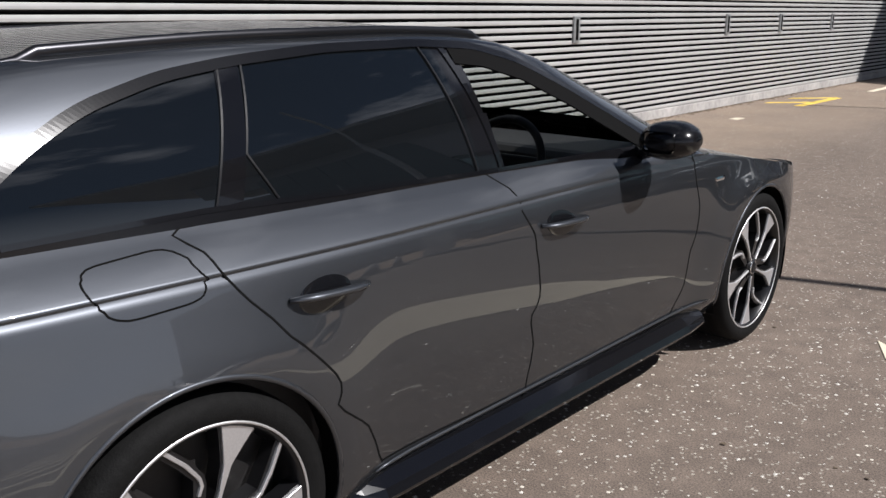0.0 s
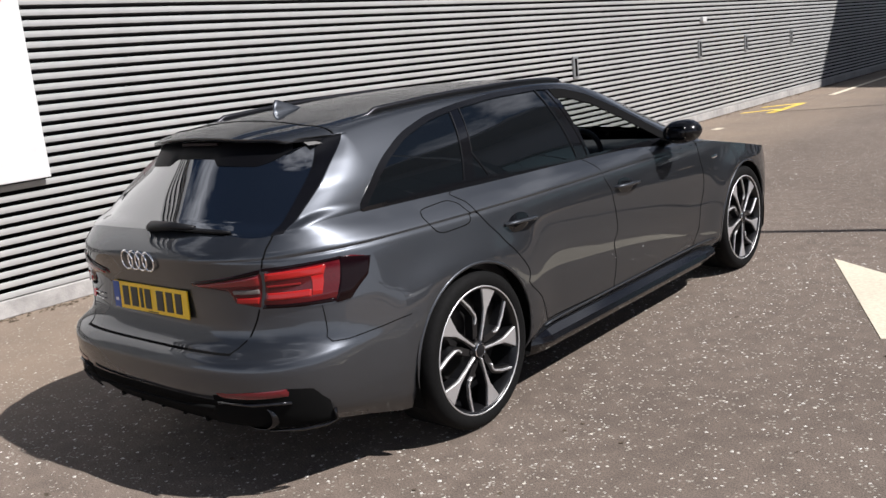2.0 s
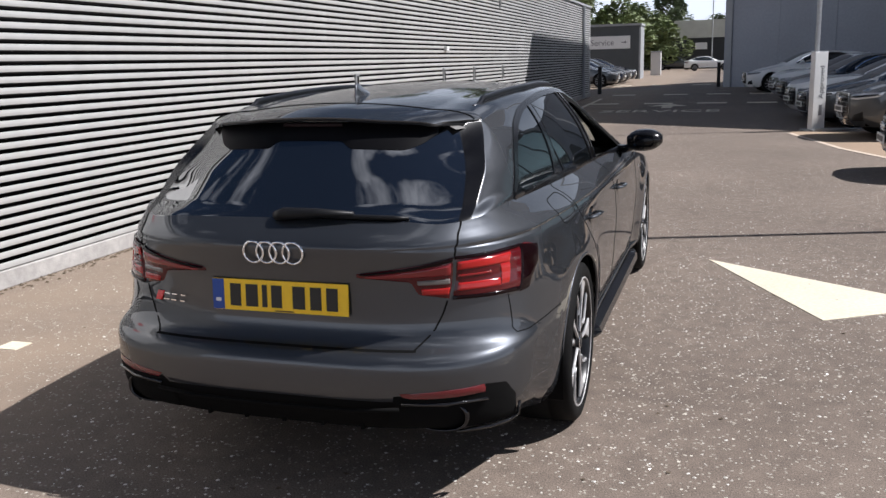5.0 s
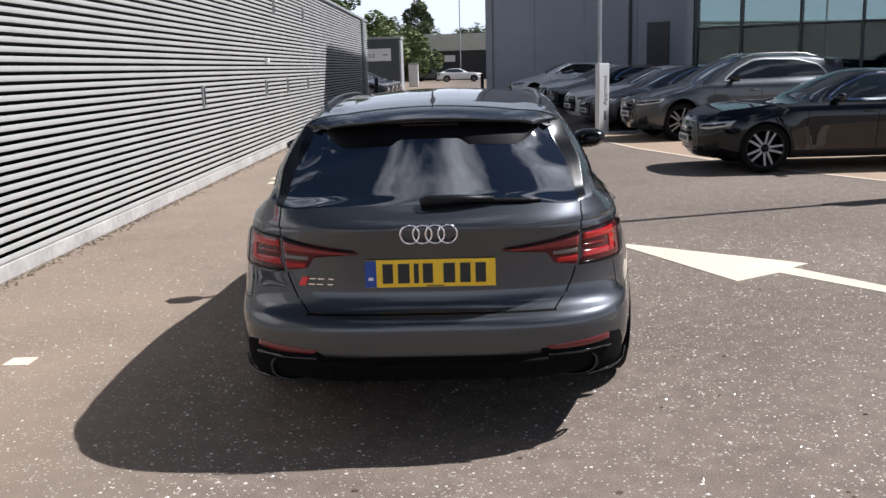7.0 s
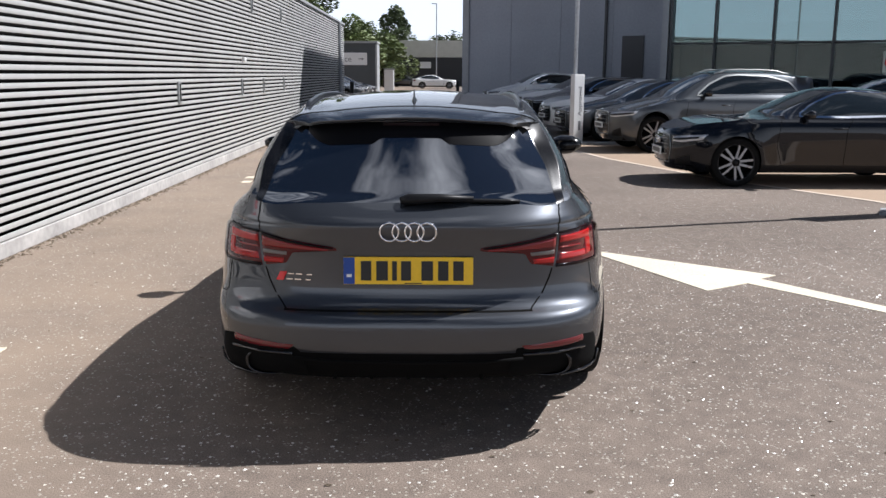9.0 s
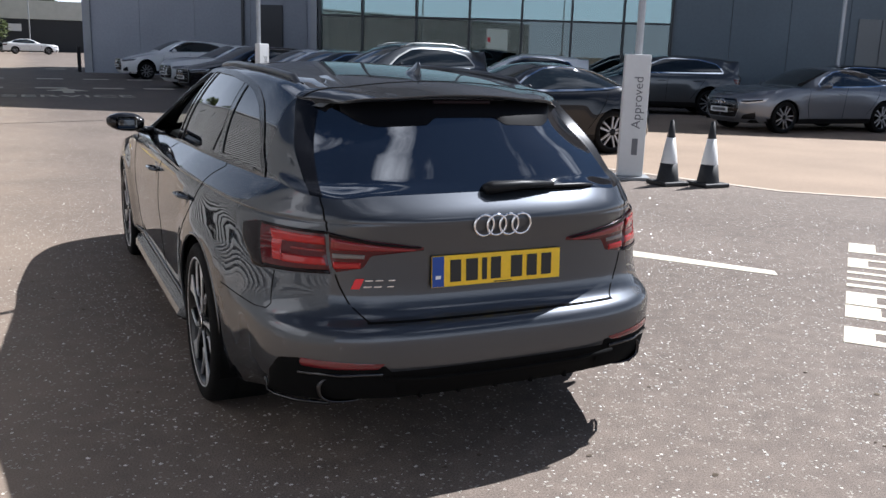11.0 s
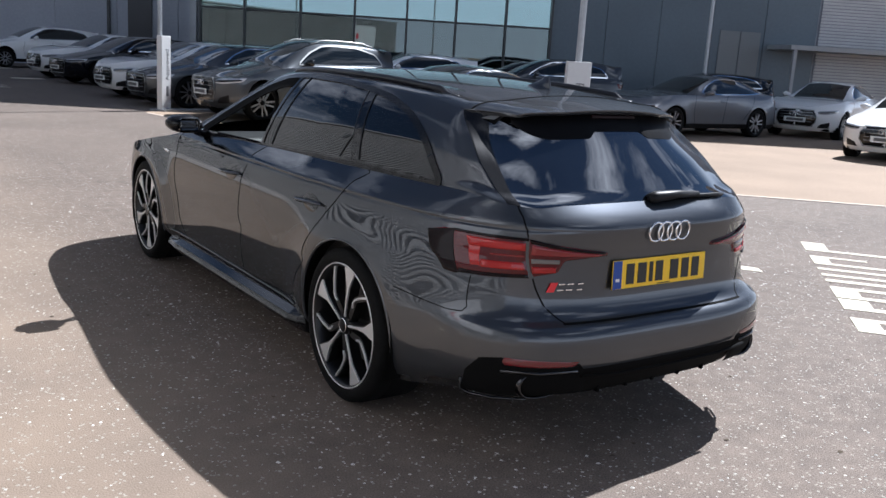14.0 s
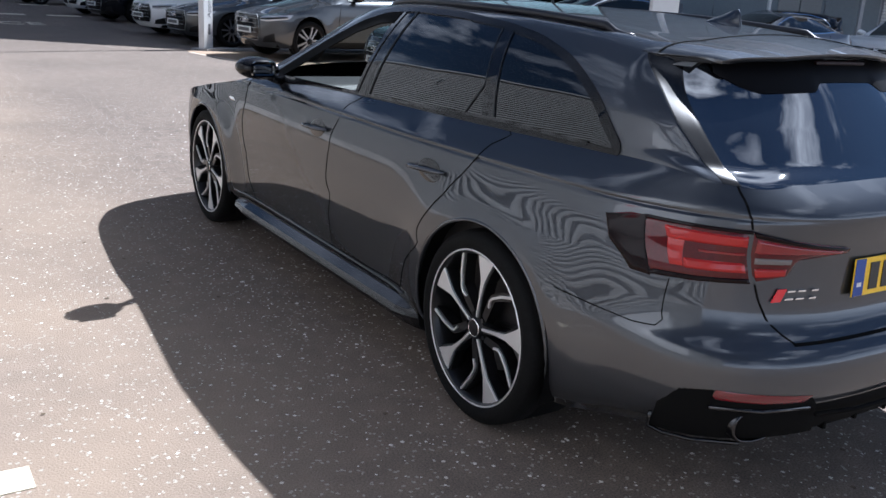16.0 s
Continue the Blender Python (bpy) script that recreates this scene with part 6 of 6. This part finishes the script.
        put("door_mirror", tube([(side * .80, 1.78, mz - .03), (side * .88, 1.76, mz), (side * .98, 1.73, mz + .02), (side * 1.03, 1.70, mz + .02)], [.03, .055, .07, .045], 10, .9), GLOSS_BLACK if rails else "paint")
        for c in (.36, 1.3) if est else (1.25,):
            put("door_handle", tube([shape.skin(uy(c + q, .81), .81, side, .02) for q in (-.1, 0, .1)], .014, 6, .7), "paint")
        for line in ([(1.05, .95), (1.15, .8), (1.16, .3)], [(2.12, .92), (2.18, .6), (2.08, .3)], [(.1, .95), (.2, .78), (.5, .4)]):
            g = np.array(line)
            pts, nr = [], []
            for t in np.linspace(0, len(g) - 1, 12):
                y, z = np.interp(t, range(len(g)), g[:, 0]), np.interp(t, range(len(g)), g[:, 1])
                u = uy(y, z)
                p, q = np.array(shape.skin(u, z, side)), np.array(shape.skin(u, z, side, .01))
                pts.append(p), nr.append(q - p)
            put("panel_gap", strip(pts, nr, .008, .0015), MATT_BLACK)
        if rails:
            put("roof_rail", tube([(side * .52, y, float(shape.roof(y)) + (.01 if .0 < y < 1.3 else -.02)) for y in np.linspace(-.2, 1.45, 14)], .016, 6), VENT_METAL)
    TEMPLATES[(id(shape), rails)] = rows
    return rows


def parked_car(shape, dlo, colour, m, label, scale=(1, 1, 1), style="five", group="", rails=False, radius=.335):
    car = tagged(empty("parked_car"), label, "car", group)
    sx, sy, sz = scale
    K = np.array([sx, sy, sz])
    for name, m_, v, f, n in car_template(shape, dlo, rails):
        under(mesh_object(name, v * K, f, colour if m_ == "paint" else m_, name not in ("window_trim", "panel_gap", "arch_liner"), None if n is None else n / K), car)
    for side in (1, -1):
        for c in (0.0, shape.base):
            wheel(car, .885 * sx, c * sy, side, radius, radius - .085, style, 11 + 30 * c, False)
    for k in range(4):
        v, f = lathe([(.045 + .006 * math.cos(a), .006 * math.sin(a)) for a in np.linspace(0, 2 * math.pi, 7)], 20, "z")
        o = mesh_object("badge_ring", v, f, CHROME, True)
        o.parent = car
        o.matrix_local = pose((k - 1.5) * .06, (float(shape.F(.60)) + .018) * sy, .605 * sz, 90, 0, 0)
    part("number_plate", box_bm(0, (float(shape.F(.47)) + .022) * sy, .455 * sz, .52, .012, .11, .002), PLATE_WHITE, car)
    part("plate_bar", box_bm(0, (float(shape.F(.47)) + .030) * sy, .455 * sz, .40, .006, .06), mat_once("plate_grey_bar", (.12, .12, .12), .5), car)
    part("underbody", box_bm(0, 1.35 * sy, .24 * sz, 1.45 * sx, 4.2 * sy, .06), MATT_BLACK, car)
    car.matrix_world = m
    return car


BLACK_PAINT = paint("black_paint", (.004, .005, .008), .0, .2, spec=.1)
WHITE_PAINT = paint("white_paint", (.84, .84, .83), .0, .35)
SILVER_PAINT = paint("silver_paint", (.19, .20, .22), .75, .35)
MID_GREY = paint("mid_grey_paint", (.075, .081, .088), .8, .3)
BLUE_PAINT = paint("dark_blue_paint", (.012, .018, .035), .5, .28)
ROW = "cars parked along the showroom"
EST = (ESTATE, DLO_EST)
CPE = (COUPE, DLO_COUPE)
parked_car(*CPE, BLACK_PAINT, pose(6.62, 8.5, 0, 0, 0, 90), "black two-door coupe parked on the tan bay", (.98, .91, .98), "five")
parked_car(*EST, MID_GREY, pose(6.75, 14.1, 0, 0, 0, 97), "mid grey compact off-roader with silver roof rails", (.98, .93, 1.135), "five", ROW, True, .36)
parked_car(*EST, MID_GREY, pose(6.35, 17.05, 0, 0, 0, 98), "dark grey hatchback parked in the row", (1, .95, 1.0), "ten", ROW)
parked_car(*CPE, WHITE_PAINT, pose(6.35, 19.6, 0, 0, 0, 101), "white saloon with a dark grille parked in the row", (1, 1, 1.02), "ten", ROW)
parked_car(*EST, BLUE_PAINT, pose(7.15, 22.2, 0, 0, 0, 100), "dark blue estate parked in the row", (1, .97, 1.0), "ten", ROW)
parked_car(*EST, BLACK_PAINT, pose(6.35, 25.0, 0, 0, 0, 103), "black hatchback with a pale grille frame parked in the row", (1, .98, 1.02), "ten", ROW)
parked_car(*CPE, WHITE_PAINT, pose(6.2, 28.1, 0, 0, 0, 105), "white coupe with a dark grille parked in the row", (1, .98, 1.05), "ten", ROW)
parked_car(*EST, WHITE_PAINT, pose(5.6, 34.8, 0, 0, 0, 98), "white hatchback at the end of the row", (1.02, 1.0, 1.12), "ten", ROW)
FAR_ROW = "cars parked under the dark facade"
parked_car(*CPE, SILVER_PAINT, pose(15.5, 10.95, 0, 0, 0, 88), "silver-grey two-door coupe parked on the tan bay", (1, 1, 1), "five", FAR_ROW)
parked_car(*EST, MID_GREY, pose(15.2, 15.6, 0, 0, 0, 62), "dark grey off-roader parked behind the coupe", (1, .98, 1.1), "ten", FAR_ROW)
parked_car(*EST, BLACK_PAINT, pose(21.5, 15.2, 0, 0, 0, 62), "black car parked close to the facade", (1, .98, 1.02), "ten", FAR_ROW)
parked_car(*CPE, WHITE_PAINT, pose(20.4, 11.0, 0, 0, 0, 106), "white coupe with a dark grille parked on the tan bay", (1, 1, 1.02), "five", FAR_ROW)
parked_car(*EST, WHITE_PAINT, pose(17.0, 6.75, 0, 0, 0, 106), "white car with a dark grille nosing out of the bays", (1, 1, .96), "five", FAR_ROW)
parked_car(*EST, WHITE_PAINT, pose(13.2, 19.6, 0, 0, 0, 62), "white estate parked below the glazing", (1, .95, 1.03), "ten", FAR_ROW)
parked_car(*EST, BLUE_PAINT, pose(16.6, 18.4, 0, 0, 0, 62), "dark green-blue hatchback below the glazing", (1, .95, 1.0), "ten", FAR_ROW)
SIDE_ROW = "cars parked beyond the ribbed wall"
for k in range(4):
    parked_car(*EST, BLUE_PAINT if k % 2 else MID_GREY, pose(-7.6, 43.5 + 2.9 * k, 0, 0, 0, -90), "dark car parked beyond the ribbed wall", (1, .95, 1.04), "ten", SIDE_ROW)
parked_car(*CPE, WHITE_PAINT, pose(-2.0, 88, 0, 0, 0, -88), "white convertible-shaped car parked far off", (1, 1, 1), "ten", "cars far off")
parked_car(*EST, MID_GREY, pose(-5.4, 98, 0, 0, 0, -110), "grey car parked far off", (1, .95, 1.05), "ten", "cars far off")
